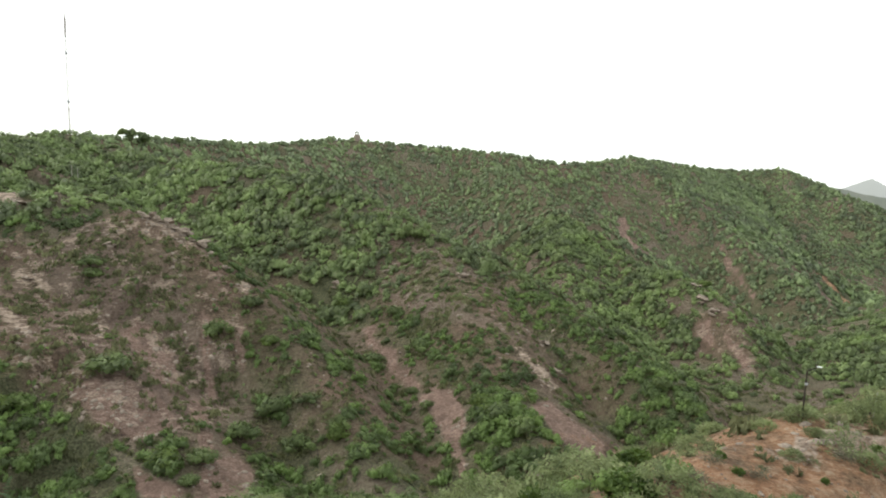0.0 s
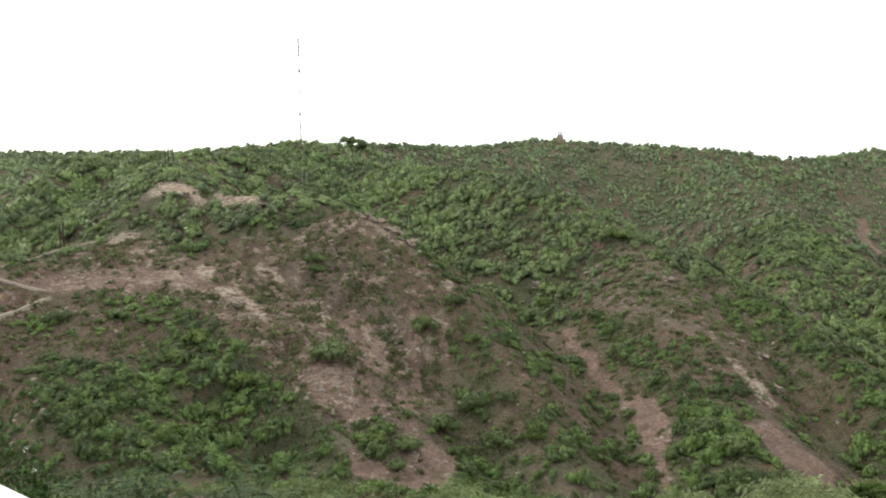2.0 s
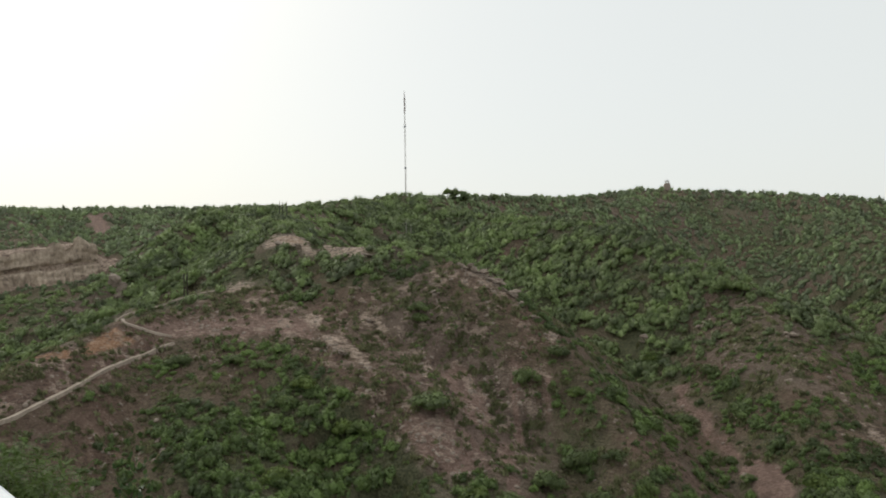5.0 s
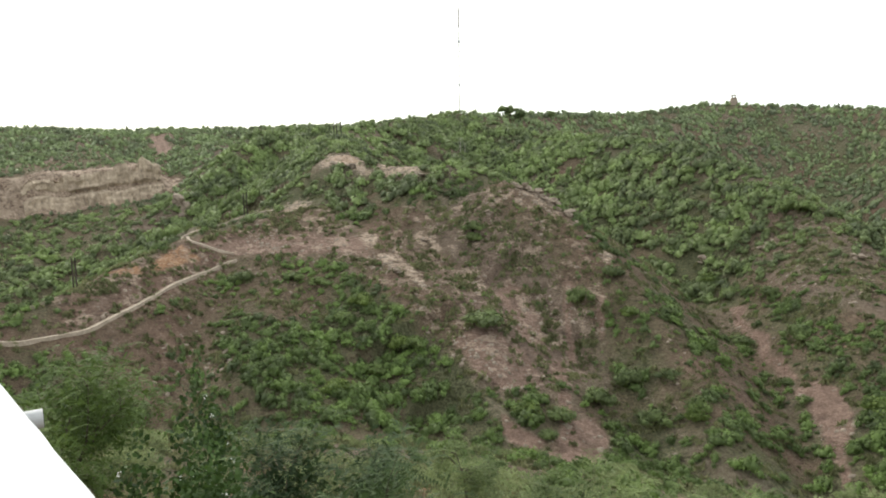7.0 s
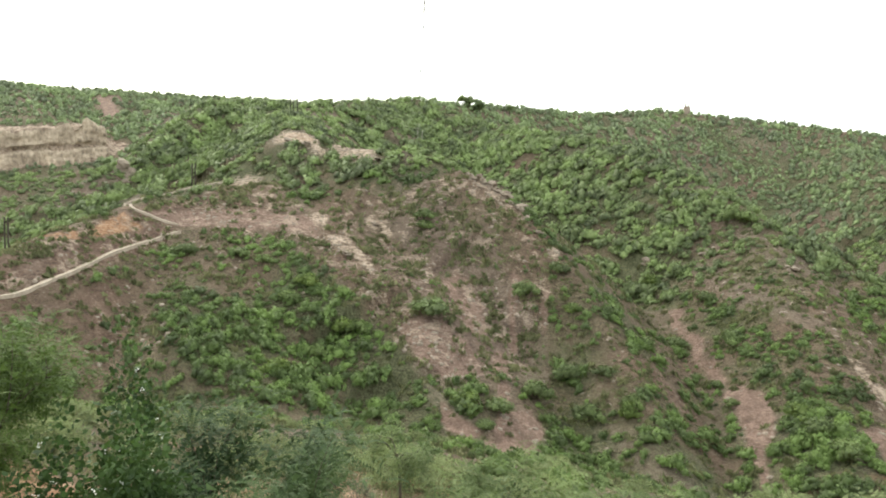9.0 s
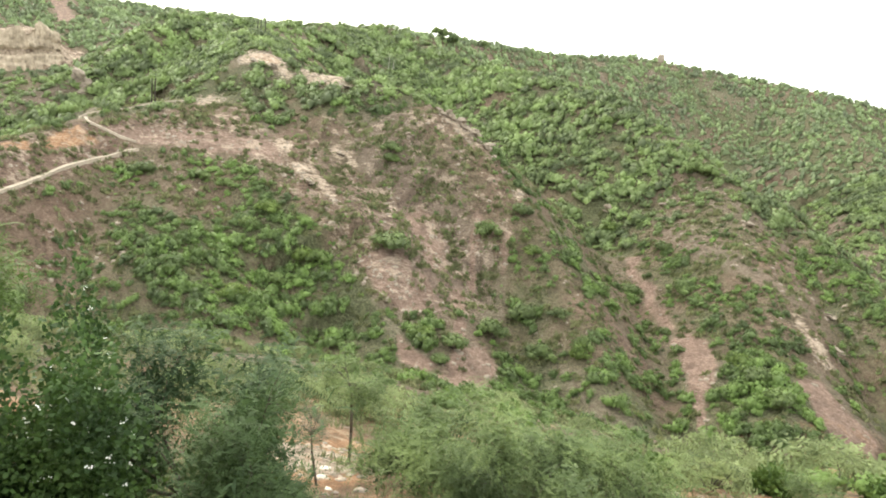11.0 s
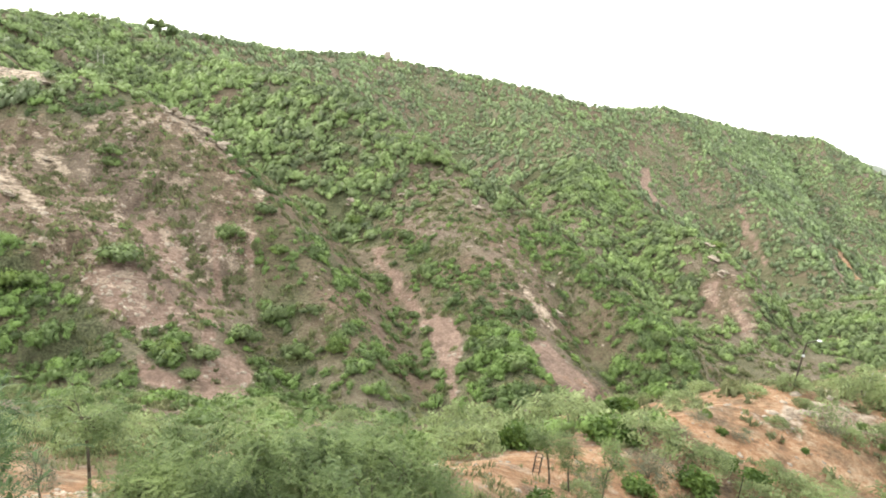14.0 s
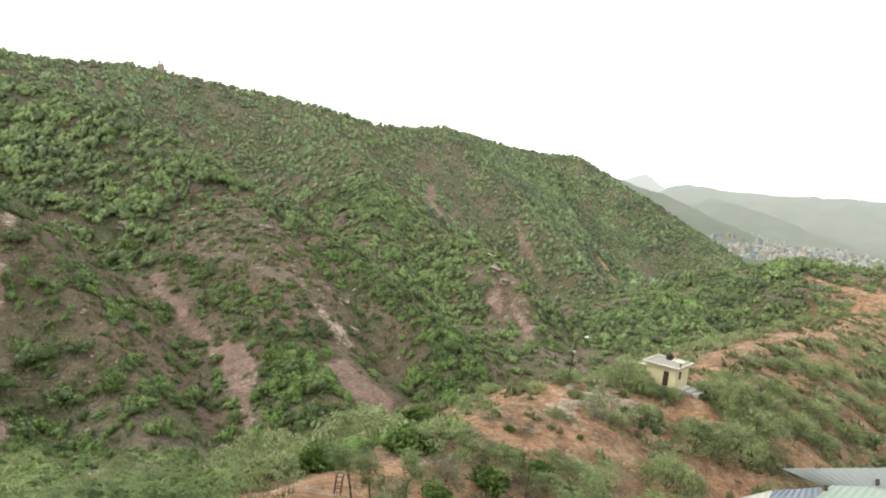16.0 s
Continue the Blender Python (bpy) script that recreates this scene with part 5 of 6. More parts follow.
# ---------------------------------------------------------------- the footpath over the spur
HILL_SHRUBS = [(-86.7, 178.9, 8.8, 0.55), (-65.5, 199.8, 5.1, 1), (-50.3, 167.2, 5.4, 0.9), (-61.8, 151.2, 5.1, 0.7), (-55.4, 153.6, 4.8, 0.7), (-35.8, 166.7, 5.2, 0.8), (-43.8, 178.5, 5.3, 1), (-25.9, 166.6, 3.3, 1.2), (-108.3, 210.4, 4.9, 0.8), (-12.2, 305.3, 5.6, 1), (-59.7, 340.0, 5.8, 1), (-113.4, 361.5, 5.1, 1.1), (-9.1, 205.1, 2.9, 0.9), (-3.9, 195.3, 2.6, 0.9), (-167.0, 161.0, 5.4, 0.8), (-124.1, 168.1, 5.1, 0.8), (-126.9, 160.2, 4.8, 0.8), (-145.0, 171.9, 4.2, 0.7), (-153.8, 170.9, 4.3, 0.7), (-108.2, 162.6, 5.5, 0.8), (-58.1, 209.5, 5.0, 0.9), (-103.1, 163.9, 4.6, 0.8), (-109.6, 152.8, 5.4, 0.8), (-110.8, 136.6, 5.1, 0.8)]
HILL_SHRUBS += [(-55.8, 145.1, 3.0, 0.8), (-7.6, 303.2, 5.3, 1), (-29.7, 280.3, 5.5, 0.8), (-39.3, 280.8, 5.3, 0.8), (16.3, 175.3, 5.1, 0.8), (-7.3, 227.0, 5.2, 0.8), (-23.3, 233.6, 5.2, 0.7), (-49.7, 198.4, 3.8, 0.8), (-16.5, 254.5, 5.1, 0.9), (-109.0, 212.8, 4.9, 0.8), (-40.1, 205.3, 3.4, 0.8), (12.3, 181.9, 5.1, 0.8), (21.2, 166.9, 5.0, 0.8), (-25.9, 169.3, 3.3, 1.3), (64.5, 195.0, 4.4, 1), (142.7, 364.3, 5.3, 0.7), (-28.0, 200.9, 4.8, 0.8), (-34.8, 179.5, 3.9, 0.7), (-6.8, 227.8, 5.1, 0.8)]
OWN_SHRUBS = [(-0.5, 61.2, 3.5, 0.8, 'b'), (3.9, 59.8, 3.4, 0.8, 'g'), (10.8, 76.1, 3.5, 0.7, 'g'), (16.4, 76.5, 5.8, 0.6, 'g'), (26.8, 90.0, 3.7, 0.7, 'b'), (-3.5, 44.8, 2.3, 0.8, 'g'), (6.0, 90.9, 5.5, 0.8, 'g'), (8.5, 59.8, 2.7, 0.9, 'b'), (17.3, 63.4, 3.6, 0.7, 'b'), (21.5, 63.6, 3.3, 0.7, 'g'), (13.9, 53.1, 1.7, 0.9, 'd'), (20.1, 57.6, 2.3, 0.9, 'd'), (17.9, 54.7, 2.1, 0.6, 'b'), (24.7, 58.3, 2.9, 0.6, 'b'), (26.8, 62.2, 2.4, 0.7, 'g'), (29.4, 63.2, 1.6, 0.8, 'b'), (25.6, 66.4, 1.4, 0.6, 'd'), (29.0, 70.6, 1.2, 0.7, 'd'), (30.8, 68.7, 1.0, 0.8, 'b')]
OWN_SHRUBS += [(32.8, 68.8, 1.3, 0.7, 'd'), (45.8, 75.1, 1.7, 0.8, 'd'), (40.5, 69.7, 0.7, 0.8, 'b'), (51.7, 78.7, 1.0, 0.8, 'b'), (52.6, 75.6, 0.7, 0.8, 'b'), (54.5, 75.1, 0.7, 0.8, 'b'), (57.0, 86.6, 3.5, 1, 'g'), (70.2, 113.8, 2.5, 0.9, 'g'), (59.2, 84.0, 1.8, 0.8, 'g'), (60.8, 83.3, 1.5, 0.8, 'g'), (62.4, 82.8, 1.3, 0.8, 'g'), (57.9, 85.3, 2.0, 0.9, 'g'), (61.3, 82.8, 1.7, 0.7, 'g'), (39.2, 74.1, 1.2, 0.7, 'g'), (30.4, 72.3, 1.0, 0.7, 'b'), (44.7, 79.7, 1.1, 0.7, 'g'), (48.6, 75.6, 1.6, 0.7, 'g'), (55.7, 78.5, 1.8, 0.7, 'g'), (70.4, 82.9, 4.1, 0.8, 'g'), (70.5, 80.4, 3.6, 0.7, 'g'), (72.1, 77.2, 4.1, 0.7, 'g')]
OWN_SHRUBS += [(65.4, 73.5, 4.3, 0.7, 'g'), (60.2, 74.0, 3.7, 0.8, 'g'), (84.8, 89.3, 2.9, 0.7, 'g'), (86.4, 84.5, 3.5, 0.7, 'g'), (93.5, 95.0, 2.8, 0.6, 'g'), (98.7, 92.2, 3.2, 0.6, 'g'), (119.7, 107.6, 3.4, 0.7, 'g'), (109.9, 105.5, 3.2, 0.7, 'g'), (102.8, 105.5, 2.8, 0.6, 'g'), (113.9, 99.1, 2.8, 0.6, 'g'), (128.5, 107.0, 3.1, 0.6, 'g'), (118.2, 96.3, 3.6, 0.6, 'g'), (111.2, 111.6, 2.6, 0.6, 'g'), (127.8, 119.0, 2.8, 0.6, 'g'), (154.7, 134.4, 3.3, 0.6, 'g'), (149.5, 122.9, 3.2, 0.6, 'g'), (40.1, 82.5, 1.5, 0.7, 'g'), (103.1, 88.6, 2.9, 0.6, 'g'), (91.3, 83.2, 3.0, 0.6, 'g'), (49.7, 65.0, 3.7, 0.8, 'g'), (36.2, 62.4, 2.5, 0.8, 'g'), (31.1, 60.1, 2.0, 0.7, 'g')]
OUTCROPS = [(-297.5, 245.5, 5.0, 1.9), (-99.6, 237.9, 2.7, 0.9), (-93.7, 237.4, 2.6, 0.9), (-87.0, 234.1, 2.4, 0.9), (-80.1, 229.7, 2.2, 0.9), (-189.3, 238.6, 2.4, 0.8), (-181.2, 240.0, 2.4, 0.8), (-156.9, 238.6, 2.2, 0.8), (-144.7, 236.8, 2.0, 0.8), (-103.5, 239.2, 1.9, 0.9), (-96.5, 236.6, 1.6, 0.8), (-90.2, 235.3, 2.0, 0.8), (-83.4, 231.6, 1.7, 0.9), (-75.6, 226.4, 1.6, 0.8)]
OUTCROPS += [(-70.2, 222.4, 1.4, 0.8), (-106.5, 220.5, 1.6, 0.8), (138.3, 361.7, 2.9, 1), (138.4, 351.3, 2.9, 1), (139.4, 340.9, 2.6, 1), (-43.6, 290.4, 2.0, 1.2), (-20.8, 289.7, 1.8, 1.3), (9.7, 265.1, 1.9, 1), (34.8, 227.0, 1.6, 1), (36.8, 211.3, 1.6, 1), (-125.7, 206.8, 1.9, 0.5), (-123.1, 185.9, 1.9, 0.5), (-322.4, 179.8, 3.2, 0.9)]


def build_path(line, width, wall_high):
    """A stone-edged footpath laid along the slope."""
    pts = []
    for (ax, ay), (bx, by) in zip(line[:-1], line[1:]):
        n = max(2, int(math.hypot(bx - ax, by - ay) / 1.2))
        pts += [(ax + (bx - ax) * k / n, ay + (by - ay) * k / n) for k in range(n)]
    pts.append(line[-1])
    p = np.array(pts)
    for _ in range(3):
        p[1:-1] = 0.25 * p[:-2] + 0.5 * p[1:-1] + 0.25 * p[2:]
    z = height(p[:, 0], p[:, 1])
    for _ in range(4):
        z[1:-1] = 0.25 * z[:-2] + 0.5 * z[1:-1] + 0.25 * z[2:]
    z = z + 0.5
    bm = bmesh.new()
    rows = []
    for k in range(len(p)):
        d = p[min(k + 1, len(p) - 1)] - p[max(k - 1, 0)]
        d = d / (np.linalg.norm(d) + 1e-9)
        side = np.array([-d[1], d[0]])
        if side @ p[k] > 0:
            side = -side                          # towards the valley
        w = width * (1 + 0.25 * noise.noise((k * 0.37, 0, 0)))
        lift = 0.18 * noise.noise((k * 0.5, 3, 0))
        o, i = p[k] + side * w, p[k] - side * w
        rows.append([bm.verts.new((*i, z[k] - 0.6)), bm.verts.new((*i, z[k])), bm.verts.new((*o, z[k] + lift)), bm.verts.new((*(o + side * 0.2), z[k] - wall_high + lift))])
    for a, b in zip(rows[:-1], rows[1:]):
        for q in range(3):
            bm.faces.new((a[q], b[q], b[q + 1], a[q + 1]))
    bmesh.ops.recalc_face_normals(bm, faces=bm.faces[:])
    tagged(part("path", bm, TRACK), "pale stone-edged footpath winding over the spur", "path", kind="structure")


build_path(PATH_LOWER, 0.65, 1.2)
build_path(PATH_BEND, 0.5, 0.9)
build_path(PATH_UPPER, 0.5, 0.9)


# ---------------------------------------------------------------- loose rock
def rock_mesh(rng):
    bm = bmesh.new()
    bmesh.ops.create_icosphere(bm, subdivisions=1, radius=1)
    v = np.array([p.co[:] for p in bm.verts])
    f = np.array([[q.index for q in p.verts] for p in bm.faces])
    bm.free()
    v = v * rng.uniform(0.6, 1.25, (len(v), 1)) * (1, rng.uniform(0.55, 0.9), rng.uniform(0.4, 0.7))
    return v, f


def scatter_rocks(name, label, x, y, size, mat, rng):
    kinds = [rock_mesh(rng) for _ in range(9)]
    v, f = scatter(kinds, x, y, size, rng)
    tagged(new(name, part_mesh(name, v, f, mat)), label, "rocks", kind="stuff")


def hill_rocks():
    rng = np.random.default_rng(11)
    a, r = np.radians(rng.uniform(-40, 68, 200000)), np.sqrt(rng.uniform(120 ** 2, 400 ** 2, 200000))
    x, y = -np.sin(a) * r, np.cos(a) * r
    want = 0.015 + 0.8 * cover(x, y, ROCK) + 0.26 * cover(x, y, SPARSE) + 0.14 * cover(x, y, THIN) + 0.2 * cover(x, y, SCREE)
    clump = np.clip(0.35 + 1.6 * fbm(x / 11, y / 11, 2, 88), 0.05, 1.5)
    keep = rng.uniform(0, 1, len(x)) < want * clump
    x, y = x[keep], y[keep]
    size = 0.14 + 1.0 * rng.uniform(0, 1, len(x)) ** 5
    scatter_rocks("hillside_rocks", "angular pinkish rocks strewn over the stony slope", x, y, size, STONE, rng)
    a, r = np.radians(rng.uniform(-50, 40, 9000)), np.sqrt(rng.uniform(18 ** 2, 115 ** 2, 9000))
    x, y = -np.sin(a) * r, np.cos(a) * r
    keep = rng.uniform(0, 1, len(x)) < 0.08 + 0.6 * np.maximum(cover(x, y, ORANGE), 1.4 * cover(x, y, ROCK))
    x, y = x[keep], y[keep]
    scatter_rocks("ledge_stones", "loose pale stones on orange earth", x, y, 0.05 + 0.34 * rng.uniform(0, 1, len(x)) ** 3, STONE, rng)


hill_rocks()


def rubble_heap(cx, cy, radius, count):
    rng = np.random.default_rng(77)
    a, r = rng.uniform(0, 6.28, count), radius * np.sqrt(rng.uniform(0, 1, count))
    scatter_rocks("rubble", "tumbled pale rubble on bare earth", cx + r * np.cos(a), cy + r * np.sin(a), 0.04 + 0.24 * rng.uniform(0, 1, count) ** 4, RUBBLE, rng)


rubble_heap(-14.2, 25.0, 4.0, 420)


def rock_outcrop(seed, x, y, size, tall):
    """A ledge of bedded rock: stacked, tilted, broken layers."""
    rng = np.random.default_rng(seed)
    rock = thing("rock_outcrop", "jagged pinkish rock outcrop on the hillside", "rock", (x, y, ground_at(x, y)), 0, "rock outcrops")
    for k in range(6):
        bm = bmesh.new()
        m = Matrix.Translation((rng.normal(0, 0.35), rng.normal(0, 0.35), tall * (-0.25 + 0.2 * k))) @ Euler((rng.normal(0.25, 0.12), rng.normal(0, 0.12), rng.uniform(0, 3))).to_matrix().to_4x4()
        bmesh.ops.create_icosphere(bm, subdivisions=2, radius=1, matrix=m @ Matrix.Diagonal((rng.uniform(0.5, 0.95), rng.uniform(0.4, 0.8), rng.uniform(0.2, 0.34) * tall, 1)))
        for v in bm.verts:
            n = noise.noise(v.co * 1.9 + Vector((seed, 0, 0))) * 0.36 + noise.noise(v.co * 5.1) * 0.22
            v.co = Vector((v.co.x * (1 + n), v.co.y * (1 + n), v.co.z + 0.6 * n - 0.1)) * size
        part("ledge", bm, STONE, rock)


def build_cliff():
    """The quarried band below the plateau: two benches of pale bedded rock with upright joints."""
    (ax, ay), (bx, by) = CLIFF_FOOT
    size = math.hypot(bx - ax, by - ay)
    ux, uy = (bx - ax) / size, (by - ay) / size
    nx, ny = uy * CLIFF_SIDE, -ux * CLIFF_SIDE
    cols, rows = 230, 22
    along = np.linspace(0.1, 1.0, cols) * size
    off = np.zeros(cols)
    for _ in range(6):
        px, py = ax + ux * along + nx * off, ay + uy * along + ny * off
        off = -9 * fbm(px / 30, py / 30, 3, 61)
    low = height(ax + ux * along + nx * (off - 5), ay + uy * along + ny * (off - 5)) - 1.0
    top = height(ax + ux * along + nx * (off + 5), ay + uy * along + ny * (off + 5)) + 0.6
    vs = []
    for r in range(rows):
        s = r / (rows - 1)
        bench = 0.5 * s + 0.5 * np.where(s > 0.52 + 0.1 * fbm(along / 14, along * 0, 2, 5), 0.8, 0.0)
        joint = 4.0 * np.abs(fbm(np.round(along / 2.5) / 4, along * 0 + np.floor(s * 5) * 0.7, 3, 17)) - (3.6 if 0.42 < s < 0.53 else 0.0) + 1.0 * fbm(along / 3.5, along * 0 + 5 * s, 2, 19)
        o = off - 4.2 + 6.4 * bench - joint
        crag = (s ** 4) * (6.5 * fbm(np.round(along / 2) / 3.5, along * 0, 2, 23) + 7.0 * (along / size - 0.5))
        vs.append(np.stack([ax + ux * along + nx * o, ay + uy * along + ny * o, low + (top - low) * s + crag], -1))
    i, j = np.arange(rows - 1)[:, None] * cols, np.arange(cols - 1)[None, :]
    faces = np.stack([i + j, i + j + 1, i + cols + j + 1, i + cols + j], -1).reshape(-1, 4)
    tagged(new("rock_cliff", part_mesh("rock_cliff", np.concatenate(vs), faces, PALE_ROCK)), "broken cream-pink rock cliff band across the slope", "cliff", kind="structure")


build_cliff()
for k, (ox, oy, osize, otall) in enumerate(OUTCROPS):
    rock_outcrop(200 + k, ox, oy, osize, otall)
for bx, by, s in ((1.0, 53.0, 0.42), (44.0, 78.0, 1.5), (47.5, 80.5, 1.9), (45.0, 82.0, 1.0), (42.5, 80.0, 0.8), (46.0, 78.5, 0.7), (50.5, 81.5, 1.1), (38.5, 75.5, 0.6), (41.5, 76.0, 0.5), (40.0, 77.0, 1.2), (49.8, 84.0, 1.4), (33.0, 77.0, 0.7), (35.0, 78.0, 0.6), (-12.5, 21.8, 0.3), (-11.4, 20.6, 0.22), (-13.2, 23.4, 0.28)):
    rk = np.random.default_rng(int(bx * 10 + 500))
    v, f = rock_mesh(rk)
    tagged(array_part("boulder", v * s + (bx, by, ground_at(bx, by) - 0.15 * s), f, PEBBLE_WHITE if s < 0.5 else STONE), "weathered pale boulder half sunk in orange earth", "boulder", "boulders on the ledge")

# ---------------------------------------------------------------- single shrubs and trees
def stems(rng, n, reach, thick):
    bm = bmesh.new()
    for _ in range(n):
        a, tilt = rng.uniform(0, 6.28), rng.uniform(0.15, 0.7)
        p, d = Vector((0, 0, -0.15)), Vector((math.cos(a) * tilt, math.sin(a) * tilt, 1)).normalized()
        r = thick
        for k in range(3):
            q = p + d * reach / 3
            rod(bm, p, q, r, r * 0.7, 5)
            p, r = q, r * 0.7
            d = (d + Vector(rng.normal(0, 0.25, 3))).normalized()
    return bm


def feather_crown(rng, sprays, leaf, flat=0.75, droop=0.35, hollow=0.55, pairs=6):
    """A light crown of about unit radius on z = 0, of arching sprays with paired narrow leaflets."""
    vs = []
    for _ in range(sprays):
        n = rng.normal(size=3)
        n[2] = abs(n[2]) * 0.9
        n /= np.linalg.norm(n)
        p = n * rng.uniform(hollow, 1.0) * (1, 1, flat) + (0, 0, 0.12)
        p = p * (1 + 0.22 * math.sin(3 * math.atan2(n[1], n[0]) + 1.3) * (1 - n[2]))
        axis = n + rng.normal(0, 0.55, 3)
        axis /= np.linalg.norm(axis)
        length = leaf * rng.uniform(2.2, 4.2)
        side = np.cross(axis, rng.normal(size=3))
        side /= np.linalg.norm(side)
        for k in range(pairs):
            u = (k + 0.5) / pairs
            c = p + axis * length * u + np.array([0, 0, -droop * length * u * u])
            for s in (-1, 1):
                tip = c + side * s * leaf * (1.15 - 0.6 * u) + axis * leaf * 0.5
                vs.append([c, c + axis * leaf * 0.5, tip])
    v = np.array(vs).reshape(-1, 3)
    return v, np.arange(len(v)).reshape(-1, 3)


def leafy_crown(rng, leaves, leaf, lumps=9, flat=1.0, size=(1, 1, 1)):
    """A dense crown of about unit radius times size on z = 0, of pointed oval leaves grouped in bunches."""
    cs = []
    for k in range(lumps):
        n = rng.normal(size=3)
        n[2] = abs(n[2])
        n /= np.linalg.norm(n)
        cs.append((n * rng.uniform(0.2, 0.72) * (1, 1, flat) + (0, 0, 0.12), rng.uniform(0.2, 0.4)))
    quads = []
    for _ in range(leaves):
        c, s = cs[rng.integers(lumps)]
        n = rng.normal(size=3)
        n /= np.linalg.norm(n)
        p = (c + n * s * rng.uniform(0.5, 1.08)) * size
        if p[2] < 0:
            continue
        d = n * 0.6 + rng.normal(0, 0.6, 3)
        d /= np.linalg.norm(d)
        w = np.cross(d, rng.normal(size=3))
        w /= np.linalg.norm(w)
        q = leaf * rng.uniform(0.6, 1.3)
        quads.append([p, p + d * q * 0.55 + w * q * 0.34, p + d * q, p + d * q * 0.55 - w * q * 0.34])
    v = np.array(quads).reshape(-1, 3)
    return v, np.arange(len(v)).reshape(-1, 4)


def shrub_kind(rng, name, label, leaf_mat, shape):
    t = thing(name, label, "shrub")
    v, f, *n = shape
    array_part("crown", v, f, leaf_mat, t, smooth=bool(n), outward=n[0] if n else None)
    part("stem", stems(rng, 5, 0.75, 0.03), BARK, t)
    return t


def place_shrub(kind, x, y, size, tall, turn, group, label=""):
    m = Matrix.Translation((x, y, ground_at(x, y) - 0.05 * size)) @ Matrix.Rotation(turn, 4, "Z")
    ob = copy_thing(kind, m)
    ob.scale = (size, size, size * tall)
    ob["group"] = group
    if label:
        ob["label"] = label
    return ob


def drop_thing(ob):
    for o in (*ob.children_recursive, ob):
        bpy.data.objects.remove(o)


def plant_shrubs():
    rng = np.random.default_rng(23)
    round_kinds = [shrub_kind(rng, "shrub", "rounded green shrub on the stony slope", m, crown(rng, 6, 1, 750, 0.075)) for m in (LEAF_ROUND, LEAF_ROUND, LEAF_ROUND, LEAF_PALE)]
    feather_kinds = [shrub_kind(rng, "shrub", "feathery grey-green thorn shrub", LEAF_SHRUB, feather_crown(rng, 430, 0.12, 0.8, pairs=3)) for _ in range(3)]
    bright_kinds = [shrub_kind(rng, "shrub", "bushy fresh green shrub on the ledge", LEAF_BRIGHT, leafy_crown(rng, 1300, 0.17, 14, 0.85)) for _ in range(2)]
    dry_kinds = [shrub_kind(rng, "shrub", "dry twiggy brown-grey shrub", LEAF_DRY, feather_crown(rng, 300, 0.085, 0.9, 0.1, 0.2, pairs=3)) for _ in range(2)]
    for k, (x, y, s, tall) in enumerate(HILL_SHRUBS):
        place_shrub(round_kinds[k % 4], x, y, s, tall * 1.1, rng.uniform(0, 6), "shrubs on the far slope")
    for k, (x, y, s, tall, sort) in enumerate(OWN_SHRUBS):
        kinds = {"g": feather_kinds, "b": bright_kinds, "d": dry_kinds}[sort]
        place_shrub(kinds[k % len(kinds)], x, y, s, tall * 1.2, rng.uniform(0, 6), "shrubs on the near spur")
    # more thorn shrubs on the near spur's slopes
    a, r = np.radians(rng.uniform(-54, 64, 1300)), np.sqrt(rng.uniform(38 ** 2, 150 ** 2, 1300))
    x, y = -np.sin(a) * r, np.cos(a) * r
    d = 0.32 * np.clip(0.6 + 1.5 * fbm(x / 14, y / 14, 2, 91), 0, 1)
    d = np.where((cover(x, y, ORANGE) > 0.3) | (cover(x, y, SCREE) > 0.3), 0.02, d)
    d = np.where(cover(x, y, SPARSE) > 0.5, d * 0.5, d)
    d = np.where(np.hypot(x - 63, y - 87) < 9, 0, d)
    keep = rng.uniform(0, 1, len(x)) < d
    for px, py in list(zip(x[keep], y[keep]))[:230]:
        kinds = feather_kinds if rng.uniform() < 0.75 else bright_kinds
        place_shrub(kinds[rng.integers(len(kinds))], float(px), float(py), rng.uniform(0.9, 2.3), rng.uniform(0.7, 1.1), rng.uniform(0, 6), "shrubs on the near spur")
    # low thorn shrubs on the tan flank of the ridge behind the house
    small = [feather_crown(rng, 70, 0.22, 0.8, pairs=2) for _ in range(4)]
    crest = np.array([p[:2] for p in RIDGES["own_ridge"][0][2:]])
    pick = rng.integers(0, len(crest) - 1, 900)
    u = rng.uniform(0, 1, (900, 1))
    spot = crest[pick] * (1 - u) + crest[pick + 1] * u + rng.normal(0, 1, (900, 2)) * 26
    clear = (np.hypot(spot[:, 0] - 62, spot[:, 1] - 87) > 10) & (np.hypot(spot[:, 0], spot[:, 1]) > 70) & (cover(spot[:, 0], spot[:, 1], ORANGE) < 0.5)
    spot = spot[clear]
    v, f = scatter(small, spot[:, 0], spot[:, 1], 0.6 + 1.5 * rng.uniform(0, 1, len(spot)) ** 2, rng)
    tagged(new("thorn_scrub", part_mesh("thorn_scrub", v, f, LEAF_SHRUB)), "small feathery grey-green thorn shrubs on tan earth", "scrub", kind="stuff")
    for k in (*round_kinds, *feather_kinds, *bright_kinds, *dry_kinds):
        drop_thing(k)


plant_shrubs()


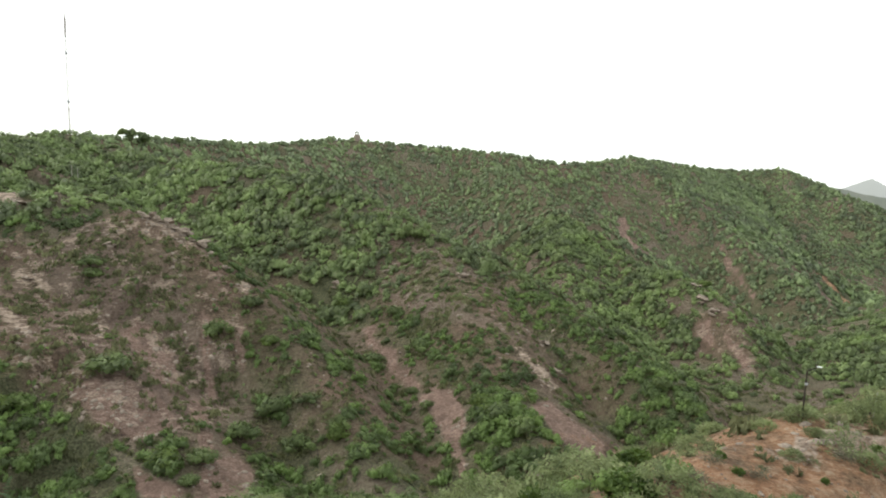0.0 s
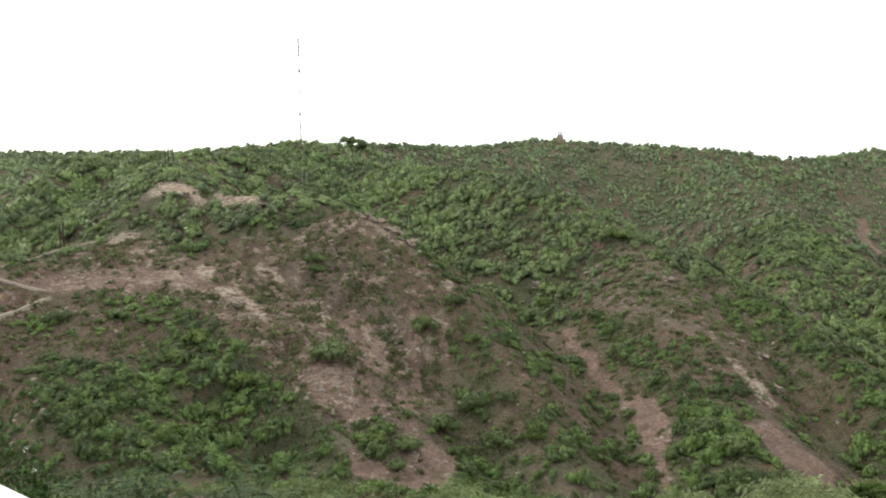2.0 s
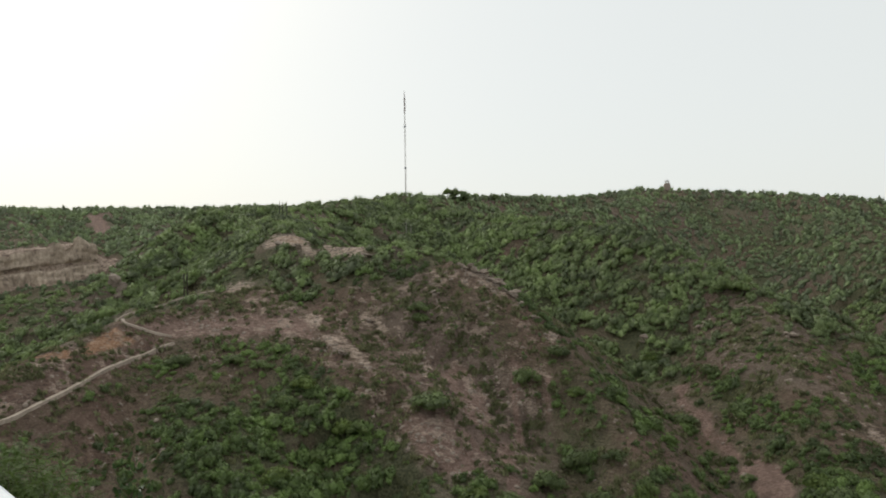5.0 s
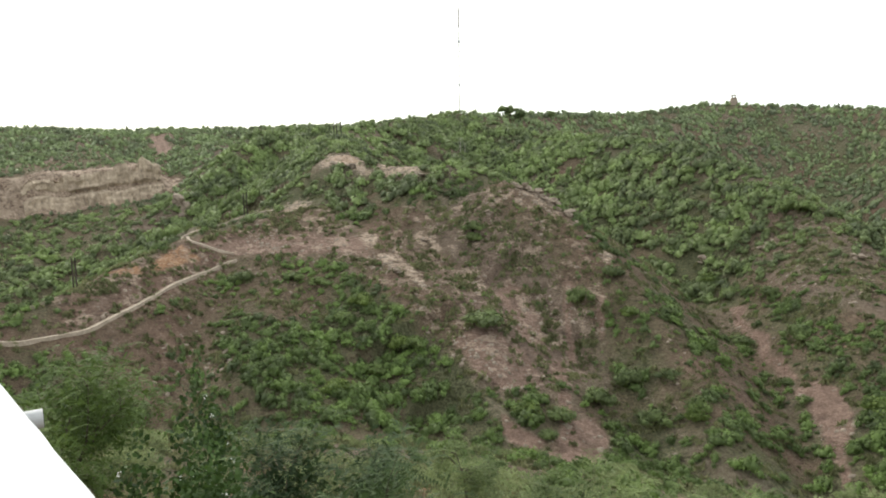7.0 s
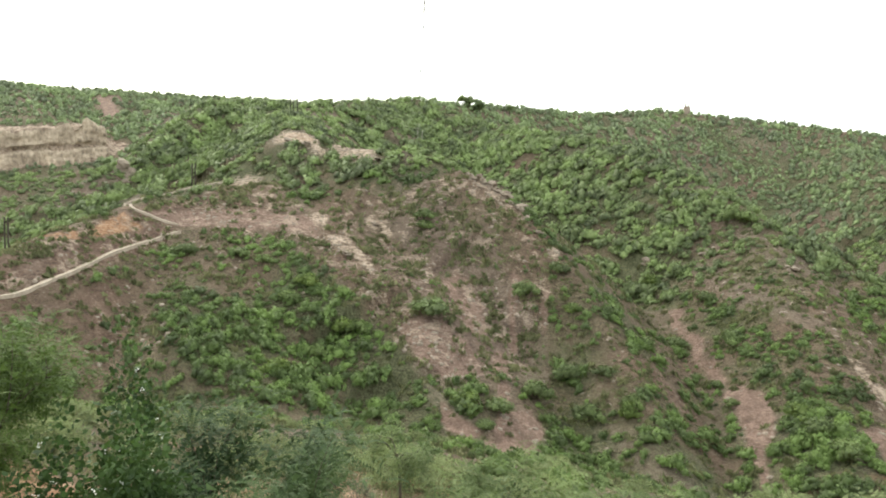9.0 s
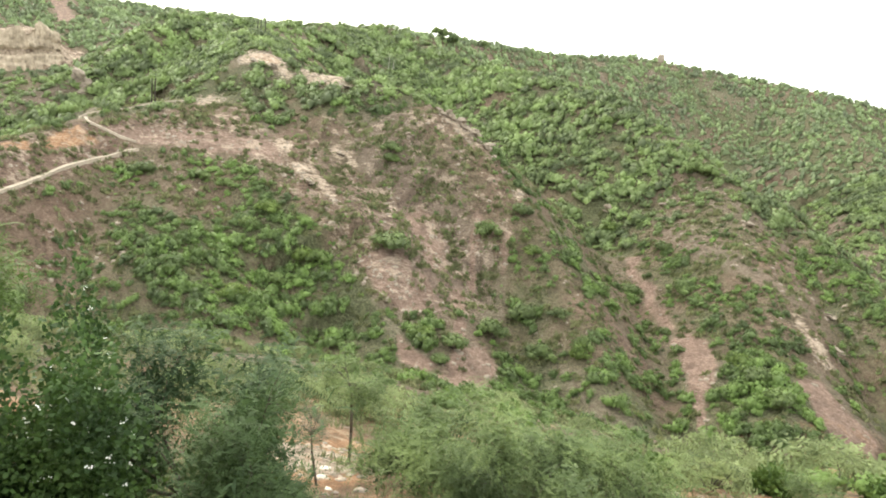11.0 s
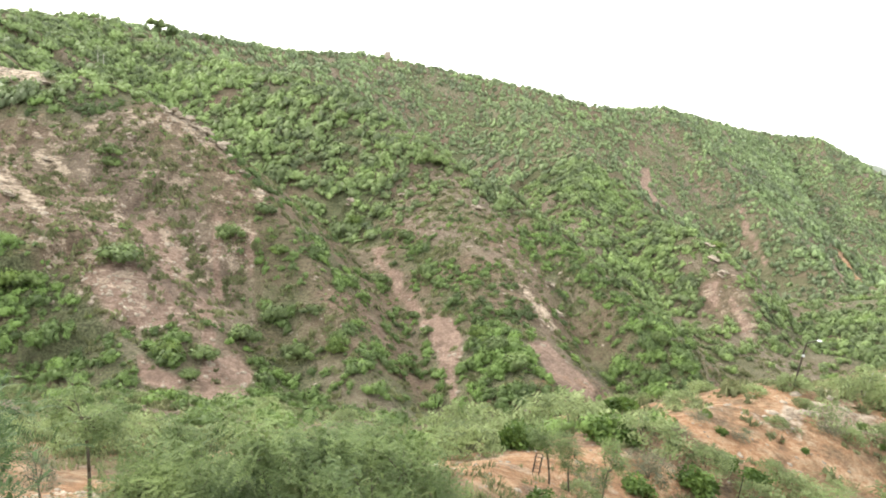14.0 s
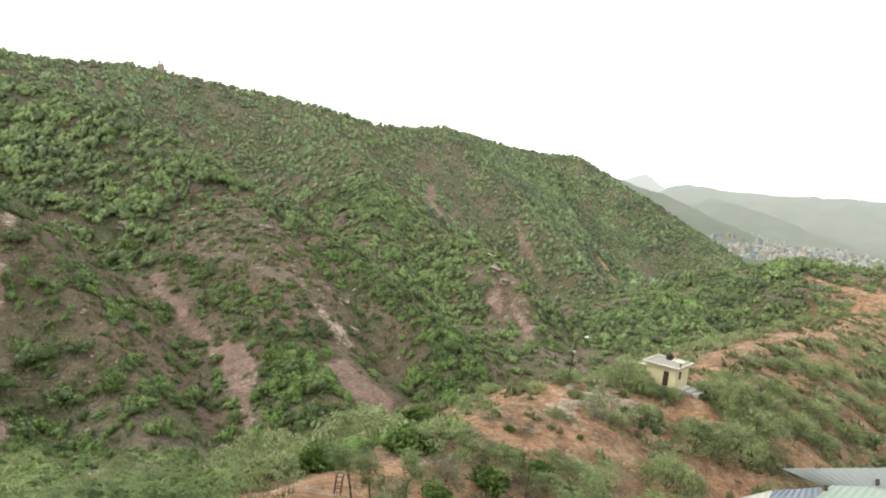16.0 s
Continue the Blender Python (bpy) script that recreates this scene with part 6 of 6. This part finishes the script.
def limb_tree(rng, trunk_high, reach, limbs, thick, forks=2):
    """Tapered trunk and forking limbs. Returns bmeshes of trunk and limbs and the twig ends."""
    trunk, limb_meshes, ends = bmesh.new(), [], []
    p, d = Vector((0, 0, -0.3)), Vector((rng.normal(0, 0.12), rng.normal(0, 0.12), 1)).normalized()
    steps = 4
    for k in range(steps):
        q = p + d * (trunk_high + 0.3) / steps
        rod(trunk, p, q, thick * (1 - 0.12 * k), thick * (1 - 0.12 * (k + 1)), 9)
        p = q
        d = (d + Vector(rng.normal(0, 0.12, 3))).normalized()

    def grow(p, d, length, r, level):
        for k in range(3):
            q = p + d * length / 3
            rod(limb_meshes[-1], p, q, r, r * 0.78, 5 if level else 7)
            p, r = q, r * 0.78
            d = (d + Vector(rng.normal(0, 0.2, 3)) + Vector((0, 0, -0.03))).normalized()
            if level >= forks - 1:
                ends.append(np.array(p))
        if level < forks:
            for _ in range(3):
                grow(p, (d + Vector(rng.normal(0, 0.5, 3))).normalized(), length * 0.62, r, level + 1)
        else:
            ends.append(np.array(p))

    for k in range(limbs):
        a = k * 6.28 / limbs + rng.uniform(-0.4, 0.4)
        limb_meshes.append(bmesh.new())
        grow(p.copy(), Vector((math.cos(a), math.sin(a), rng.uniform(0.35, 1.1))).normalized(), reach * rng.uniform(0.42, 0.6), thick * 0.42, 0)
    return trunk, limb_meshes, np.array(ends)


def spray_leaves(rng, ends, per_end, spread, leaf, pairs, droop, core=14):
    vs = []
    for e in ends:
        for _ in range(per_end):
            p = e + rng.normal(0, spread, 3) * (1, 1, 0.6)
            axis = rng.normal(size=3) * (1, 1, 0.55)
            axis[2] += 0.15
            axis /= np.linalg.norm(axis)
            side = np.cross(axis, rng.normal(0, 0.35, 3) + (0, 0, 1))
            side /= np.linalg.norm(side)
            length = leaf * rng.uniform(7, 14)
            for k in range(pairs):
                u = (k + 0.5) / pairs
                c = p + axis * length * u + np.array([0, 0, -droop * length * u * u])
                for s in (-1, 1):
                    q = leaf * (1.2 - 0.7 * u) * rng.uniform(0.8, 1.2)
                    vs.append([c, c + axis * leaf * 0.5, c + side * s * q + axis * q * 0.5])
        for _ in range(core):                       # denser inner foliage
            p = e * (0.82, 0.82, 0.86) + rng.normal(0, spread * 0.9, 3) * (1, 1, 0.7)
            d, w = rng.normal(size=3), rng.normal(size=3)
            q = leaf * 1.25
            vs.append([p, p + d * q, p + w * q])
    v = np.array(vs).reshape(-1, 3)
    return v, np.arange(len(v)).reshape(-1, 3)


def near_tree(name, label, seed, x, y, top, reach, leaf_mat, leaf, per_end, limbs=6, pairs=10, droop=0.4, trunk_part=0.3, forks=2, group=""):
    rng = np.random.default_rng(seed)
    z = ground_at(x, y)
    high = top - z
    tr, br, ends = limb_tree(rng, high * trunk_part, reach, limbs, 0.03 + 0.012 * high, forks)
    zmax, rmax = ends[:, 2].max(), np.percentile(np.hypot(ends[:, 0], ends[:, 1]), 92)
    fit_z, fit_r = (high - 0.25) / zmax, reach * 0.92 / rmax
    t = thing(name, label, "tree", (x, y, z), 0, group)
    for bm, nm in ((tr, "trunk"), *((b, "limb") for b in br)):
        for v in bm.verts:
            v.co.x, v.co.y, v.co.z = v.co.x * fit_r, v.co.y * fit_r, v.co.z * (fit_z if v.co.z > 0 else 1)
        part(nm, bm, BARK, t, smooth=True)
    ends = ends * (fit_r, fit_r, fit_z)
    v, f = spray_leaves(rng, ends, per_end, 0.115 * reach, leaf, pairs, droop, (8 if leaf_mat is LEAF_FEATHER else 26) if per_end > 6 else 3)
    array_part("crown", v, f, leaf_mat, t)
    return t



def flowering_shrub(seed, x, y, top, reach):
    rng = np.random.default_rng(seed)
    z = ground_at(x, y)
    t = thing("flowering_shrub", "dark green leafy shrub dotted with small white flowers", "shrub", (x, y, z), 0, "flowering shrubs")
    high = top - z
    v, f = leafy_crown(rng, 14000, 0.11, 34, 1.0, (reach, reach, high / 1.05))
    array_part("crown", v, f, LEAF_DARK, t)
    bm = stems(rng, 9, 0.8, 0.02)
    for q in bm.verts:
        q.co = Vector((q.co.x * reach, q.co.y * reach, q.co.z * high * 0.9))
    part("stems", bm, BARK, t)
    pick = f[rng.choice(len(f), 80, replace=False)][:, 2]
    for k, p in enumerate(v[pick]):
        if p[2] < 0.35 * high:
            continue
        n = Vector(p * (1, 1, 0.4)).normalized()
        bloom = bmesh.new()
        for j in range(5):
            c = Vector(p) * 1.03 + Vector(rng.normal(0, 0.022, 3))
            bmesh.ops.create_cone(bloom, cap_ends=True, segments=5, radius1=0.014, radius2=0.008, depth=0.012, matrix=Matrix.Translation(c) @ n.to_track_quat("Z", "Y").to_matrix().to_4x4())
        part("flower", bloom, PETAL, t, "white flower cluster" if k == 0 else "")


near_tree("tree", "bushy bright green thorn tree below the terrace", 1, -17.5, 9.8, -4.1, 3.4, LEAF_BRIGHT, 0.058, 13, limbs=8)
near_tree("tree", "feathery green thorn tree beside the flowering shrub", 2, -8.3, 10.0, -4.4, 2.5, LEAF_GREEN, 0.058, 11, limbs=8, trunk_part=0.2)
near_tree("tree", "low feathery thorn tree below the terrace", 3, -6.8, 9.9, -6.8, 1.0, LEAF_GREEN, 0.058, 11)
near_tree("tree", "wide grey-green thorn tree with arching twigs", 4, -5.6, 17.1, -7.7, 2.6, LEAF_FEATHER, 0.058, 11, limbs=8, trunk_part=0.15)
near_tree("tree", "grey-green thorn tree with bare dark lower limbs", 5, -1.3, 20.0, -8.6, 2.6, LEAF_FEATHER, 0.058, 10, limbs=7, trunk_part=0.15)
near_tree("tree", "feathery pale green thorn tree near the ledge path", 6, 16.7, 24.9, -12.1, 3.0, LEAF_FEATHER, 0.066, 11, limbs=7, trunk_part=0.15)
near_tree("tree", "half-bare crooked tree with few leaves", 7, -12.9, 24.8, -10.2, 1.5, LEAF_FEATHER, 0.06, 3, limbs=5, trunk_part=0.35)
near_tree("tree", "small bare brown sapling", 8, -12.0, 20.8, -10.7, 0.9, LEAF_DRY, 0.03, 1, limbs=4, trunk_part=0.3)
near_tree("tree", "thin leafy sapling beside the tree guard", 9, 9.7, 49.0, -20.0, 2.1, LEAF_FEATHER, 0.07, 4, limbs=5, trunk_part=0.35)
near_tree("tree", "thin twiggy sapling on the orange ledge", 10, 11.0, 47.8, -21.0, 1.6, LEAF_FEATHER, 0.06, 3, limbs=5, trunk_part=0.3)
near_tree("tree", "small thorn tree with a bent stem on the ledge", 11, 13.6, 48.1, -21.0, 1.8, LEAF_FEATHER, 0.06, 3, limbs=5, trunk_part=0.35)
near_tree("tree", "low grey-green thorn tree on the slope", 12, -8.4, 24.2, -12.3, 1.7, LEAF_FEATHER, 0.058, 11, limbs=6, trunk_part=0.15)
near_tree("tree", "low grey-green thorn tree below the terrace", 13, -2.5, 23.9, -11.5, 2.2, LEAF_FEATHER, 0.058, 11, limbs=6, trunk_part=0.15)
near_tree("tree", "arching grey-green thorn tree beside a clearing", 14, -3.2, 16.7, -7.2, 2.2, LEAF_FEATHER, 0.058, 11, limbs=7, trunk_part=0.12)
flowering_shrub(31, -9.0, 7.6, -3.0, 1.15)
flowering_shrub(32, -8.9, 6.6, -3.6, 1.2)
flowering_shrub(33, -7.9, 7.0, -3.7, 1.4)
